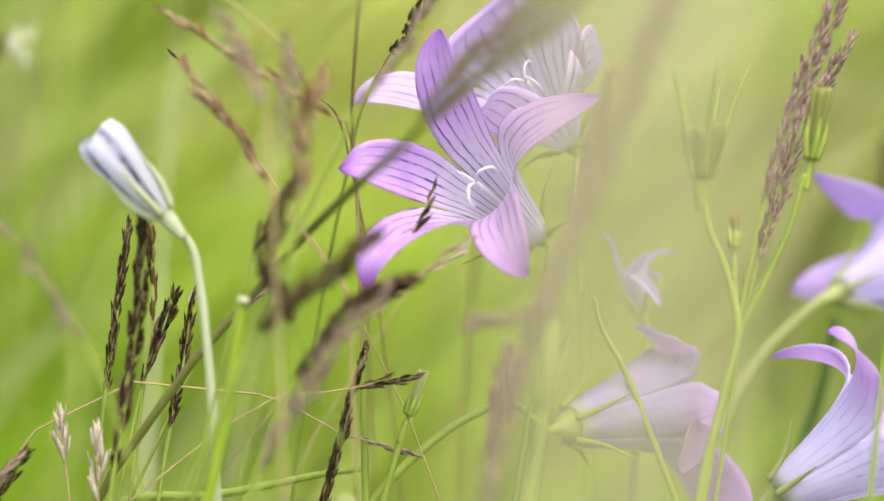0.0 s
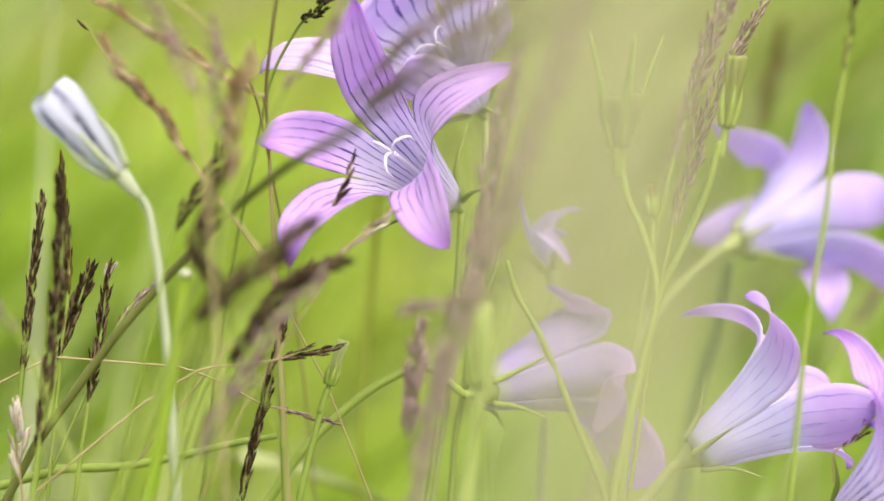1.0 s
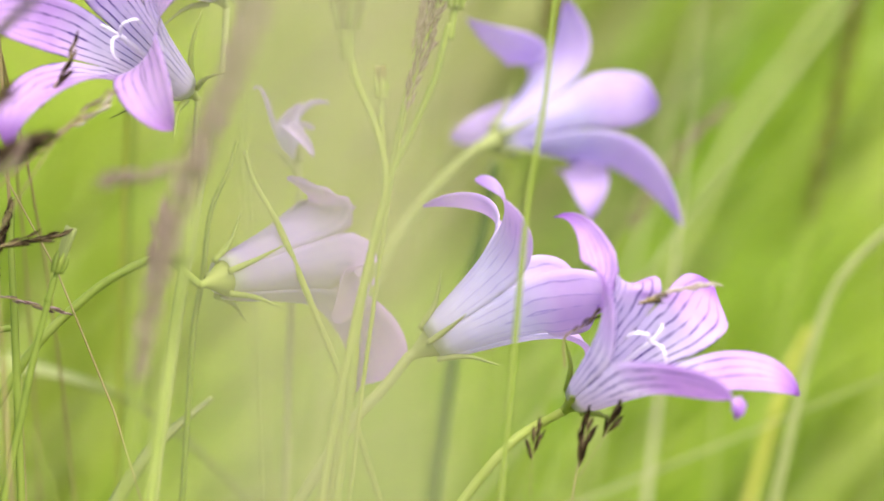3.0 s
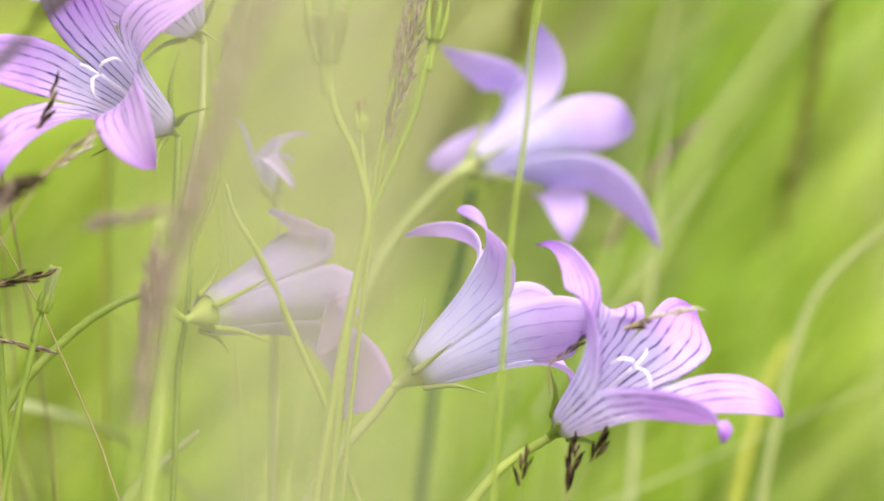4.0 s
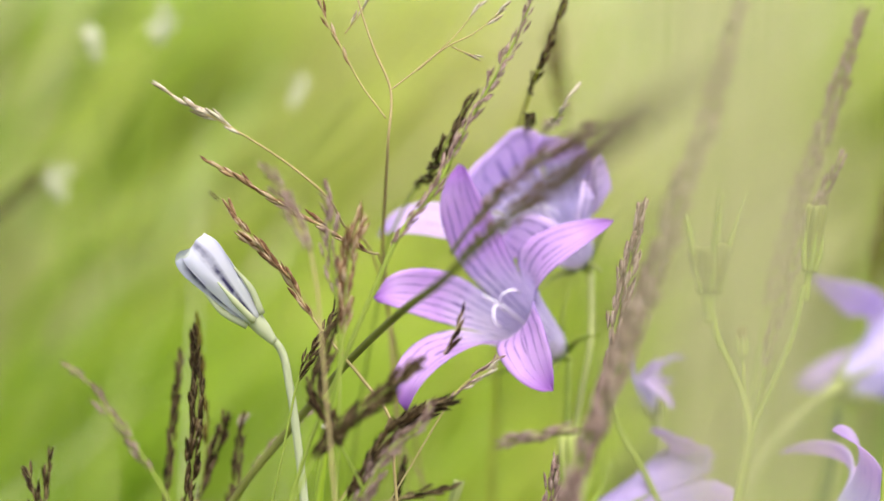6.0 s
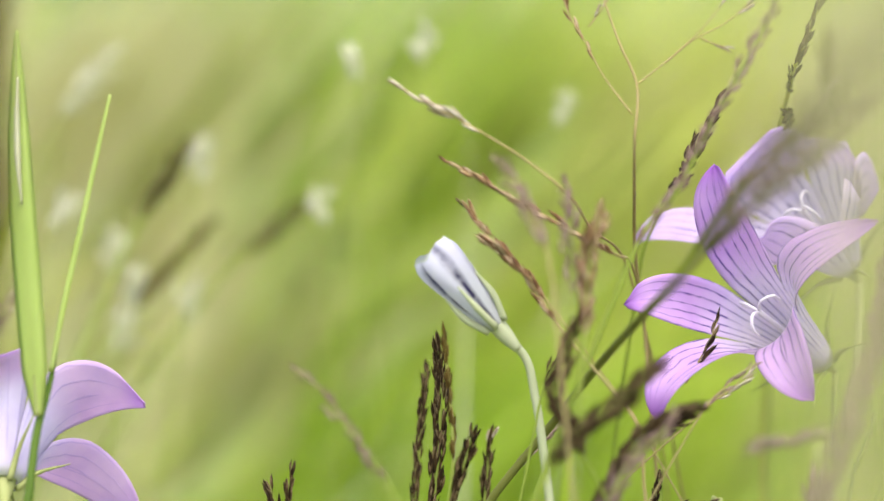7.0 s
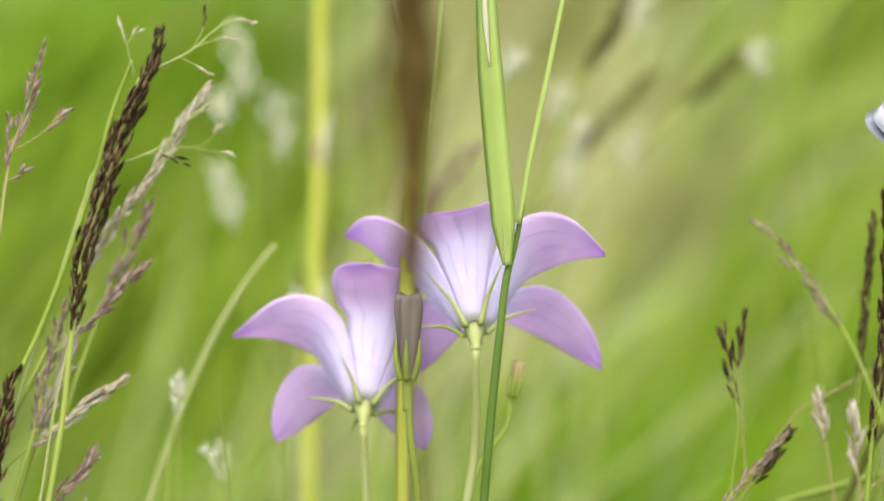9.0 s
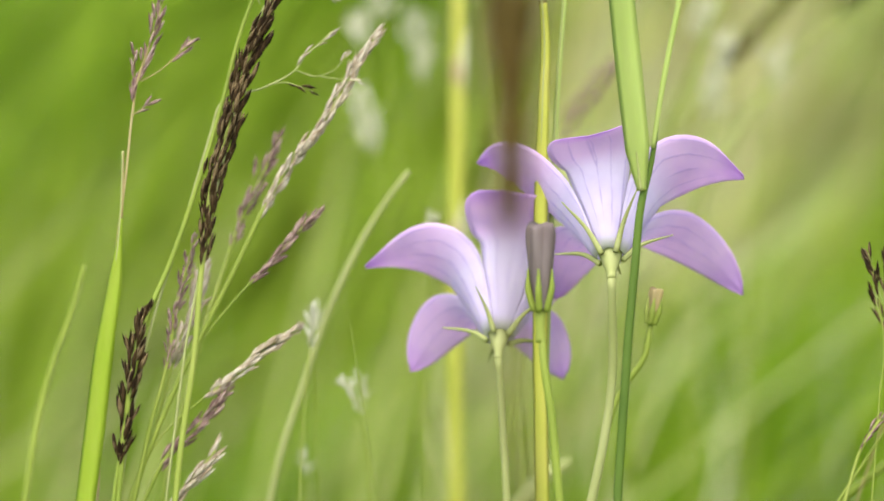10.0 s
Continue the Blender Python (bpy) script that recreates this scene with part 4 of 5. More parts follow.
seed_grass([(-0.0378, 0.3081, 0.4311), (-0.0352, 0.3086, 0.4316), (-0.0322, 0.3090, 0.4322), (-0.0291, 0.3095, 0.4328), (-0.0254, 0.3099, 0.4331), (-0.0257, 0.3087, 0.4279), (-0.0277, 0.3068, 0.4199), (-0.0294, 0.3050, 0.4119)], 0.30, "mauve", "nodding brown-mauve grass spike", width=0.0026, size=0.0042, every=0.0005, radius=0.0004, splay=0.2)
seed_grass([(-0.0480, 0.3148, 0.4349), (-0.0500, 0.3138, 0.4318), (-0.0535, 0.3127, 0.4292), (-0.0555, 0.3117, 0.4262), (-0.0572, 0.3106, 0.4225), (-0.0599, 0.3092, 0.4185), (-0.0623, 0.3078, 0.4138), (-0.0636, 0.3061, 0.4071)], 0.85, "mauve", "blurred mauve grass spike leaning sideways", width=0.0030, size=0.0040, every=0.00048, radius=0.0005)
seed_grass([(-0.0582, 0.3598, 0.4160), (-0.0596, 0.3584, 0.4103), (-0.0610, 0.3568, 0.4040), (-0.0625, 0.3552, 0.3978), (-0.0637, 0.3537, 0.3916), (-0.0645, 0.3524, 0.3860)], 0.9, "brown", "upright narrow dark brown grass spike", width=0.0017, size=0.0038, every=0.0005, radius=0.0006, splay=0.12)
seed_grass([(-0.0500, 0.3584, 0.4130), (-0.0527, 0.3578, 0.4123), (-0.0559, 0.3573, 0.4119), (-0.0583, 0.3568, 0.4113), (-0.0630, 0.3558, 0.4105), (-0.0693, 0.3545, 0.4100), (-0.0732, 0.3533, 0.4081), (-0.0779, 0.3517, 0.4052)], 0.3, "brown", "thin grass branch with dark husks", width=0.0012, size=0.0042, every=0.0011, radius=0.00025, stem=M_STRAW, splay=0.2)
seed_grass([(-0.0512, 0.3636, 0.3996), (-0.0548, 0.3633, 0.4006), (-0.0580, 0.3630, 0.4017), (-0.0609, 0.3627, 0.4022), (-0.0653, 0.3624, 0.4044), (-0.0702, 0.3620, 0.4069), (-0.0742, 0.3615, 0.4083)], 0.4, "mauve", "thin grass branch with pale husks", width=0.0010, size=0.0040, every=0.0012, radius=0.00025, stem=M_STRAW, splay=0.2)
simple_stem([(-0.0598, 0.3708, 0.4152), (-0.0599, 0.3694, 0.4087), (-0.0593, 0.3674, 0.3989), (-0.0587, 0.3653, 0.3884)], 0.0006, M_STEM, "pale green upright grass stem")
simple_stem([(-0.0606, 0.3716, 0.3950), (-0.0664, 0.3704, 0.3942), (-0.0746, 0.3685, 0.3925), (-0.0828, 0.3665, 0.3912), (-0.0925, 0.3642, 0.3911)], 0.0007, M_STEM, "green arching grass stem")
simple_stem([(-0.0279, 0.3831, 0.4219), (-0.0289, 0.3823, 0.4181), (-0.0314, 0.3808, 0.4123), (-0.0327, 0.3784, 0.4016), (-0.0338, 0.3769, 0.3949), (-0.0343, 0.3750, 0.3859)], 0.00045, M_STEM, "dark green stem behind a grass spike")
simple_stem([(-0.0266, 0.3810, 0.4210), (-0.0253, 0.3802, 0.4168), (-0.0219, 0.3792, 0.4110), (-0.0198, 0.3784, 0.4068)], 0.0005, M_STEM, "thin green stem behind a flower")
cut = simple_stem([(-0.0654, 0.3311, 0.4285), (-0.0661, 0.3296, 0.4221), (-0.0672, 0.3275, 0.4134), (-0.0684, 0.3258, 0.4062), (-0.0696, 0.3242, 0.3999)], 0.00078, M_LIME_LEAF, "bright green grass stem with a cut top", radii=[0.0007, 0.0008, 0.0009])
part("cut_face", tube(spline([(-0.0652, 0.3307, 0.4288), (-0.0653, 0.3306, 0.4284), (-0.0654, 0.3305, 0.4280)], 3), [0.0005, 0.00085, 0.0008], 9), M_CREAM_LEAF, cut, "pale hollow cut end")
seed_grass([(-0.0482, 0.3572, 0.4402), (-0.0493, 0.3565, 0.4375), (-0.0505, 0.3558, 0.4352), (-0.0517, 0.3552, 0.4333), (-0.0528, 0.3547, 0.4314)], 0.75, "brown", "two dark husks lying on a petal", width=0.0016, size=0.0046, every=0.0024, radius=0.0002, stem=M_STRAW, splay=0.25, root=False)
seed_grass([(-0.0504, 0.3411, 0.4292), (-0.0529, 0.3404, 0.4278), (-0.0554, 0.3397, 0.4264), (-0.0587, 0.3386, 0.4238), (-0.0620, 0.3370, 0.4189), (-0.0660, 0.3350, 0.4133), (-0.0676, 0.3337, 0.4085)], 0.35, "brown", "dark husks of a grass below a petal", width=0.0016, size=0.0040, every=0.0011, radius=0.0004)
seed_grass([(-0.0429, 0.3534, 0.4335), (-0.0448, 0.3528, 0.4319), (-0.0465, 0.3523, 0.4305), (-0.0482, 0.3518, 0.4294)], 0.9, "cream", "small pale husks on a fine stalk", width=0.001, size=0.0036, every=0.0018, radius=0.0002, stem=M_STRAW)
# panicles beside the first flowers
seed_grass([(-0.0630, 0.3524, 0.4922), (-0.0617, 0.3516, 0.4871), (-0.0597, 0.3507, 0.4813), (-0.0574, 0.3499, 0.4756), (-0.0577, 0.3482, 0.4680), (-0.0595, 0.3564, 0.4594), (-0.0621, 0.3701, 0.4478), (-0.0626, 0.3780, 0.4364), (-0.0619, 0.3774, 0.4234)], 0.0, "cream", "open reddish grass panicle with fine branches", radius=0.00042, stem=M_STRAW,
    extra=[([(-0.0442, 0.3544, 0.4875), (-0.0484, 0.3528, 0.4826), (-0.0526, 0.3514, 0.4790), (-0.0574, 0.3498, 0.4754)], 0.10, "cream"), ([(-0.0407, 0.3547, 0.4869), (-0.0451, 0.3534, 0.4834), (-0.0493, 0.3524, 0.4814), (-0.0534, 0.3511, 0.4782)], 0.2, "cream"), ([(-0.0443, 0.3528, 0.4800), (-0.0468, 0.3526, 0.4808), (-0.0484, 0.3525, 0.4816)], 0.5, "cream"),
           ([(-0.0684, 0.3510, 0.4907), (-0.0667, 0.3503, 0.4856), (-0.0646, 0.3499, 0.4818), (-0.0617, 0.3493, 0.4764), (-0.0580, 0.3488, 0.4713)], 0.55, "rust"), ([(-0.0605, 0.3521, 0.4888), (-0.0622, 0.3513, 0.4863), (-0.0641, 0.3504, 0.4839)], 0.7, "cream")], splay=0.3, size=0.0036, every=0.0016, width=0.0012)
seed_grass([(-0.0885, 0.3360, 0.4770), (-0.0855, 0.3364, 0.4749), (-0.0815, 0.3369, 0.4728), (-0.0767, 0.3374, 0.4698), (-0.0711, 0.3379, 0.4659), (-0.0671, 0.3380, 0.4626), (-0.0654, 0.3523, 0.4548), (-0.0638, 0.3698, 0.4478), (-0.0626, 0.3780, 0.4364)], 0.16, "cream", "long bare panicle branch with a husk at its end", radius=0.0003, stem=M_STRAW, splay=0.2, width=0.001, size=0.0050, every=0.0018)
seed_grass([(-0.0836, 0.3403, 0.4663), (-0.0809, 0.3406, 0.4645), (-0.0769, 0.3410, 0.4619), (-0.0728, 0.3414, 0.4595), (-0.0679, 0.3418, 0.4567), (-0.0630, 0.3421, 0.4536), (-0.0616, 0.3639, 0.4476), (-0.0626, 0.3780, 0.4364)], 0.42, "rust", "panicle branch with brown husks", radius=0.0003, stem=M_STRAW, splay=0.22, width=0.0011, size=0.0044, every=0.0016)
seed_grass([(-0.0805, 0.3396, 0.4596), (-0.0784, 0.3394, 0.4562), (-0.0752, 0.3394, 0.4525), (-0.0719, 0.3393, 0.4487), (-0.0691, 0.3389, 0.4441), (-0.0654, 0.3386, 0.4391), (-0.0613, 0.3383, 0.4341), (-0.0572, 0.3378, 0.4283), (-0.0564, 0.3362, 0.4201)], 0.42, "rust", "drooping grass branch thick with red-brown husks", radius=0.00035, stem=M_STRAW, splay=0.22, width=0.0018, size=0.0046, every=0.0009)
seed_grass([(-0.0465, 0.3644, 0.4732), (-0.0486, 0.3634, 0.4698), (-0.0508, 0.3622, 0.4656), (-0.0546, 0.3708, 0.4602), (-0.0586, 0.3797, 0.4560), (-0.0629, 0.3824, 0.4478), (-0.0641, 0.3833, 0.4430)], 0.62, "brown", "slanting dark brown grass spike", radius=0.0004, width=0.0026, size=0.0044, every=0.0008, splay=0.18)
seed_grass([(-0.0345, 0.3387, 0.4905), (-0.0373, 0.3368, 0.4835), (-0.0409, 0.3351, 0.4772), (-0.0441, 0.3335, 0.4718), (-0.0464, 0.3322, 0.4671), (-0.0488, 0.3308, 0.4625), (-0.0528, 0.3293, 0.4579), (-0.0575, 0.3265, 0.4486)], 0.85, "mauve", "blurred mauve grass spike above a flower", radius=0.0005, width=0.0024, size=0.0042, every=0.0008)
seed_grass([(-0.0321, 0.3745, 0.4889), (-0.0343, 0.3730, 0.4829), (-0.0365, 0.3717, 0.4777), (-0.0400, 0.3852, 0.4704), (-0.0427, 0.3936, 0.4631), (-0.0446, 0.4019, 0.4545)], 0.5, "brown", "yellow-green stalk with dark husks", radius=0.0006, stem=M_YELLOW, width=0.0010, size=0.0040, every=0.0012)
seed_grass([(-0.0311, 0.3663, 0.4741), (-0.0326, 0.3656, 0.4716), (-0.0363, 0.3848, 0.4667), (-0.0394, 0.3988, 0.4616), (-0.0417, 0.4074, 0.4548)], 0.7, "cream", "pale husks on a fine stalk behind a flower", radius=0.0003, width=0.0012, size=0.0036, every=0.0014)
seed_grass([(-0.0378, 0.3648, 0.4700), (-0.0404, 0.3891, 0.4649), (-0.0422, 0.3985, 0.4614), (-0.0441, 0.4069, 0.4539)], 0.6, "brown", "small brown husks behind a flower", radius=0.0003, width=0.0011, size=0.0036, every=0.0012)
seed_grass([(-0.0417, 0.3467, 0.4356), (-0.0446, 0.3459, 0.4334), (-0.0475, 0.3450, 0.4310), (-0.0504, 0.3437, 0.4270)], 0.75, "mauve", "fine husked branch under a flower", radius=0.0002, stem=M_STRAW, width=0.0008, size=0.0036, every=0.0018)
seed_grass([(-0.0634, 0.3235, 0.4643), (-0.0622, 0.3229, 0.4604), (-0.0626, 0.3220, 0.4566), (-0.0622, 0.3213, 0.4527), (-0.0614, 0.3201, 0.4465), (-0.0614, 0.3185, 0.4388), (-0.0629, 0.3166, 0.4312)], 0.45, "mauve", "blurred mauve husks of a near grass", radius=0.0003, width=0.0035, size=0.0040, every=0.00072)
seed_grass([(-0.0614, 0.3201, 0.4465), (-0.0625, 0.3192, 0.4435), (-0.0635, 0.3184, 0.4404), (-0.0644, 0.3176, 0.4374), (-0.0621, 0.3167, 0.4312), (-0.0582, 0.3158, 0.4234)], 0.75, "brown", "blurred dark husk clump of a near grass", radius=0.0003, width=0.0030, size=0.0040, every=0.00048)
seed_grass([(-0.0962, 0.3051, 0.4423), (-0.0936, 0.3054, 0.4399), (-0.0907, 0.3054, 0.4356), (-0.0870, 0.3054, 0.4305), (-0.0837, 0.3051, 0.4251), (-0.0814, 0.3046, 0.4198)], 0.7, "mauve", "blurred mauve grass spike leaning away", radius=0.0004, width=0.0026, size=0.0038, every=0.0008, splay=0.15)
seed_grass([(-0.0489, 0.3110, 0.4419), (-0.0530, 0.3095, 0.4383), (-0.0567, 0.3083, 0.4356), (-0.0597, 0.3072, 0.4333), (-0.0627, 0.3059, 0.4297), (-0.0656, 0.3040, 0.4240)], 0.75, "brown", "blurred dark grass spike crossing below a flower", radius=0.0004, width=0.0032, size=0.0042, every=0.00036)
seed_grass([(-0.0468, 0.3249, 0.4333), (-0.0512, 0.3239, 0.4317), (-0.0551, 0.3227, 0.4287), (-0.0582, 0.3212, 0.4245), (-0.0605, 0.3199, 0.4201), (-0.0621, 0.3187, 0.4162)], 0.8, "brown", "dark brown grass spike leaning below a flower", radius=0.0004, width=0.0030, size=0.0044, every=0.00036)
seed_grass([(-0.0583, 0.3236, 0.4603), (-0.0595, 0.3226, 0.4565), (-0.0602, 0.3215, 0.4519), (-0.0605, 0.3203, 0.4465), (-0.0610, 0.3189, 0.4403), (-0.0613, 0.3169, 0.4312)], 0.55, "rust", "blurred upright brown husks beside a bud", radius=0.0003, width=0.0032, size=0.0046, every=0.00060)
seed_grass([(-0.0692, 0.3106, 0.4682), (-0.0669, 0.3104, 0.4652), (-0.0655, 0.3101, 0.4621), (-0.0636, 0.3097, 0.4584), (-0.0624, 0.3088, 0.4531), (-0.0617, 0.3074, 0.4457)], 0.5, "mauve", "blurred mauve husks above a bud", radius=0.0003, width=0.0030, size=0.0044, every=0.00072, stem=M_STRAW)

# ---- grasses round the bud ----
seed_grass([(-0.0943, 0.3641, 0.4324), (-0.0948, 0.3627, 0.4266), (-0.0954, 0.3611, 0.4198), (-0.0962, 0.3593, 0.4121), (-0.0969, 0.3569, 0.4020)], 0.8, "brown", "dark upright grass spike", width=0.0017, size=0.0040, every=0.0006, radius=0.0006, splay=0.12)
seed_grass([(-0.0917, 0.3659, 0.4380), (-0.0912, 0.3647, 0.4315), (-0.0906, 0.3636, 0.4255), (-0.0903, 0.3624, 0.4195), (-0.0909, 0.3608, 0.4128)], 0.75, "olive", "slim olive-brown grass spike", width=0.0010, size=0.0044, every=0.0009, radius=0.0004, splay=0.15)
seed_grass([(-0.0875, 0.3637, 0.4224), (-0.0884, 0.3626, 0.4186), (-0.0897, 0.3615, 0.4148), (-0.0909, 0.3604, 0.4111), (-0.0922, 0.3587, 0.4043)], 0.7, "brown", "short dark husk clump", width=0.0024, size=0.0046, every=0.0009, radius=0.0004)
seed_grass([(-0.0845, 0.3643, 0.4223), (-0.0851, 0.3632, 0.4176), (-0.0857, 0.3618, 0.4117), (-0.0867, 0.3603, 0.4058), (-0.0875, 0.3589, 0.3999)], 0.85, "brown", "dark brown grass spike with pale top husks", width=0.0018, size=0.0042, every=0.0007, radius=0.0005, splay=0.25)
seed_grass([(-0.0842, 0.3645, 0.4227), (-0.0847, 0.3641, 0.4215), (-0.0851, 0.3638, 0.4204)], 0.9, "cream", "pale split husk tops", width=0.0014, size=0.0030, every=0.0010, radius=0.0002, root=False)
seed_grass([(-0.0733, 0.3670, 0.4236), (-0.0766, 0.3657, 0.4207), (-0.0800, 0.3644, 0.4179), (-0.0825, 0.3632, 0.4150), (-0.0850, 0.3616, 0.4100)], 0.75, "mauve", "silvery dark grass spike leaning sideways", width=0.0014, size=0.0040, every=0.0009, radius=0.0004, splay=0.15)
seed_grass([(-0.1119, 0.3489, 0.4201), (-0.1123, 0.3480, 0.4165), (-0.1124, 0.3472, 0.4127), (-0.1127, 0.3467, 0.4107), (-0.1124, 0.3460, 0.4069), (-0.1120, 0.3448, 0.4010)], 0.4, "brown", "fine stalk with a few dark husks", width=0.0012, size=0.0042, every=0.0016, radius=0.00018, stem=M_STRAW, splay=0.2,
    extra=[([(-0.1156, 0.3471, 0.4174), (-0.1143, 0.3470, 0.4149), (-0.1131, 0.3470, 0.4128), (-0.1127, 0.3467, 0.4107)], 0.75, "brown"), ([(-0.1145, 0.3465, 0.4124), (-0.1137, 0.3461, 0.4095), (-0.1129, 0.3457, 0.4065), (-0.1125, 0.3455, 0.4048)], 0.8, "brown")])
seed_grass([(-0.0886, 0.3708, 0.4572), (-0.0861, 0.3705, 0.4532), (-0.0826, 0.3705, 0.4491), (-0.0797, 0.3705, 0.4460), (-0.0769, 0.3704, 0.4427)], 0.0, "brown", "fine connecting grass branch", radius=0.0002, stem=M_STRAW)
seed_grass([(-0.0651, 0.3450, 0.4445), (-0.0675, 0.3435, 0.4398), (-0.0694, 0.3425, 0.4367), (-0.0710, 0.3415, 0.4336), (-0.0725, 0.3398, 0.4273)], 0.7, "brown", "blurred dark husks near a bud stalk", width=0.0016, size=0.0040, every=0.0010, radius=0.0003)
seed_grass([(-0.0886, 0.3491, 0.4392), (-0.0880, 0.3478, 0.4327), (-0.0881, 0.3462, 0.4250), (-0.0890, 0.3440, 0.4159), (-0.0902, 0.3414, 0.4052), (-0.0911, 0.3391, 0.3954)], 0.85, "brown", "blurred dark brown grass spike", width=0.0030, size=0.0044, every=0.0006, radius=0.0006, splay=0.15)

seed_grass([(-0.0958, 0.3503, 0.4040), (-0.0956, 0.3496, 0.4007), (-0.0953, 0.3490, 0.3975), (-0.0948, 0.3482, 0.3929)], 0.8, "cream", "pale papery husk cluster low in the grass", width=0.0020, size=0.0050, every=0.0012, radius=0.0003, stem=M_STRAW)
seed_grass([(-0.1017, 0.3521, 0.4057), (-0.1011, 0.3516, 0.4023), (-0.1003, 0.3508, 0.3972)], 0.7, "cream", "pale papery husk tip low in the grass", width=0.0016, size=0.0050, every=0.0012, radius=0.0003, stem=M_STRAW)
seed_grass([(-0.1042, 0.3444, 0.4025), (-0.1064, 0.3430, 0.3992), (-0.1089, 0.3415, 0.3959), (-0.1118, 0.3398, 0.3923)], 0.7, "brown", "dark husk cluster on a bent stalk", width=0.0018, size=0.0044, every=0.0009, radius=0.0004)

# ---- grasses and leaves of the far left ----
seed_grass([(-0.1918, 0.3149, 0.4711), (-0.1937, 0.3122, 0.4639), (-0.1963, 0.3094, 0.4585), (-0.1982, 0.3068, 0.4521), (-0.1999, 0.3044, 0.4457), (-0.2016, 0.3018, 0.4393), (-0.2024, 0.2997, 0.4319), (-0.2029, 0.2985, 0.4279), (-0.2040, 0.2952, 0.4156), (-0.2060, 0.2907, 0.4009)], 0.62, "brown", "thick dark brown grass spike", width=0.0044, size=0.0050, every=0.0005, radius=0.0007, splay=0.16)
simple_stem([(-0.1960, 0.3127, 0.4674), (-0.1982, 0.3099, 0.4610), (-0.2005, 0.3063, 0.4514), (-0.2039, 0.3015, 0.4394), (-0.2076, 0.2967, 0.4283), (-0.2103, 0.2932, 0.4213), (-0.2127, 0.2892, 0.4100), (-0.2143, 0.2847, 0.3946)], 0.0004, M_STEM, "thin green stem beside a dark spike")
feather = seed_grass([(-0.1824, 0.3237, 0.4580), (-0.1846, 0.3217, 0.4547), (-0.1872, 0.3192, 0.4500), (-0.1899, 0.3166, 0.4453), (-0.1933, 0.3137, 0.4415), (-0.1959, 0.3111, 0.4372), (-0.1978, 0.3092, 0.4337), (-0.2012, 0.3054, 0.4262), (-0.2049, 0.3013, 0.4184), (-0.2093, 0.2963, 0.4090), (-0.2144, 0.2898, 0.3955)], 0.42, "cream", "pale mauve grass spike with feathered husks", width=0.0026, size=0.0042, every=0.00045, radius=0.0006, splay=0.2, stem=M_STEM,
    extra=[([(-0.1907, 0.3133, 0.4323), (-0.1938, 0.3108, 0.4293), (-0.1968, 0.3082, 0.4260), (-0.1994, 0.3060, 0.4234), (-0.2027, 0.3030, 0.4197), (-0.2057, 0.3003, 0.4159)], 0.55, "mauve"), ([(-0.1934, 0.3080, 0.4153), (-0.1977, 0.3048, 0.4130), (-0.2022, 0.3012, 0.4095), (-0.2065, 0.2977, 0.4064), (-0.2112, 0.2935, 0.4021), (-0.2133, 0.2913, 0.3987)], 0.55, "cream")])
seed_grass([(-0.2025, 0.3007, 0.4080), (-0.2051, 0.2982, 0.4045), (-0.2080, 0.2956, 0.4016), (-0.2109, 0.2929, 0.3983), (-0.2134, 0.2900, 0.3929)], 0.75, "mauve", "mauve feathered grass spike low among the stalks", width=0.0026, size=0.0056, every=0.0009, radius=0.0005)
seed_grass([(-0.2043, 0.2975, 0.3989), (-0.2067, 0.2953, 0.3959), (-0.2096, 0.2926, 0.3922), (-0.2110, 0.2909, 0.3890)], 0.8, "cream", "pale grass spike low among the stalks", width=0.0024, size=0.0050, every=0.0009, radius=0.0005)
seed_grass([(-0.2064, 0.3055, 0.4258), (-0.2079, 0.3036, 0.4213), (-0.2098, 0.3013, 0.4165), (-0.2113, 0.2992, 0.4117), (-0.2132, 0.2963, 0.4044), (-0.2154, 0.2930, 0.3963)], 0.5, "cream", "cream feathered grass spike", width=0.0024, size=0.0052, every=0.0008, radius=0.0005)
seed_grass([(-0.2060, 0.3021, 0.4314), (-0.2071, 0.3003, 0.4266), (-0.2085, 0.2982, 0.4209), (-0.2096, 0.2958, 0.4135), (-0.2120, 0.2921, 0.4039)], 0.7, "mauve", "mauve grass spike among green stalks", width=0.0018, size=0.0042, every=0.0008, radius=0.0005)
seed_grass([(-0.2020, 0.3229, 0.4426), (-0.2036, 0.3209, 0.4381), (-0.2059, 0.3184, 0.4332), (-0.2075, 0.3165, 0.4291), (-0.2091, 0.3144, 0.4241), (-0.2114, 0.3112, 0.4167)], 0.6, "mauve", "red-brown blurred grass spike", width=0.0030, size=0.0060, every=0.0009, radius=0.0005)
seed_grass([(-0.2108, 0.2931, 0.4222), (-0.2119, 0.2911, 0.4166), (-0.2128, 0.2892, 0.4109), (-0.2134, 0.2876, 0.4052), (-0.2146, 0.2850, 0.3971)], 0.85, "brown", "dark husk clump on a grass stalk", width=0.0036, size=0.0056, every=0.0007, radius=0.0005)
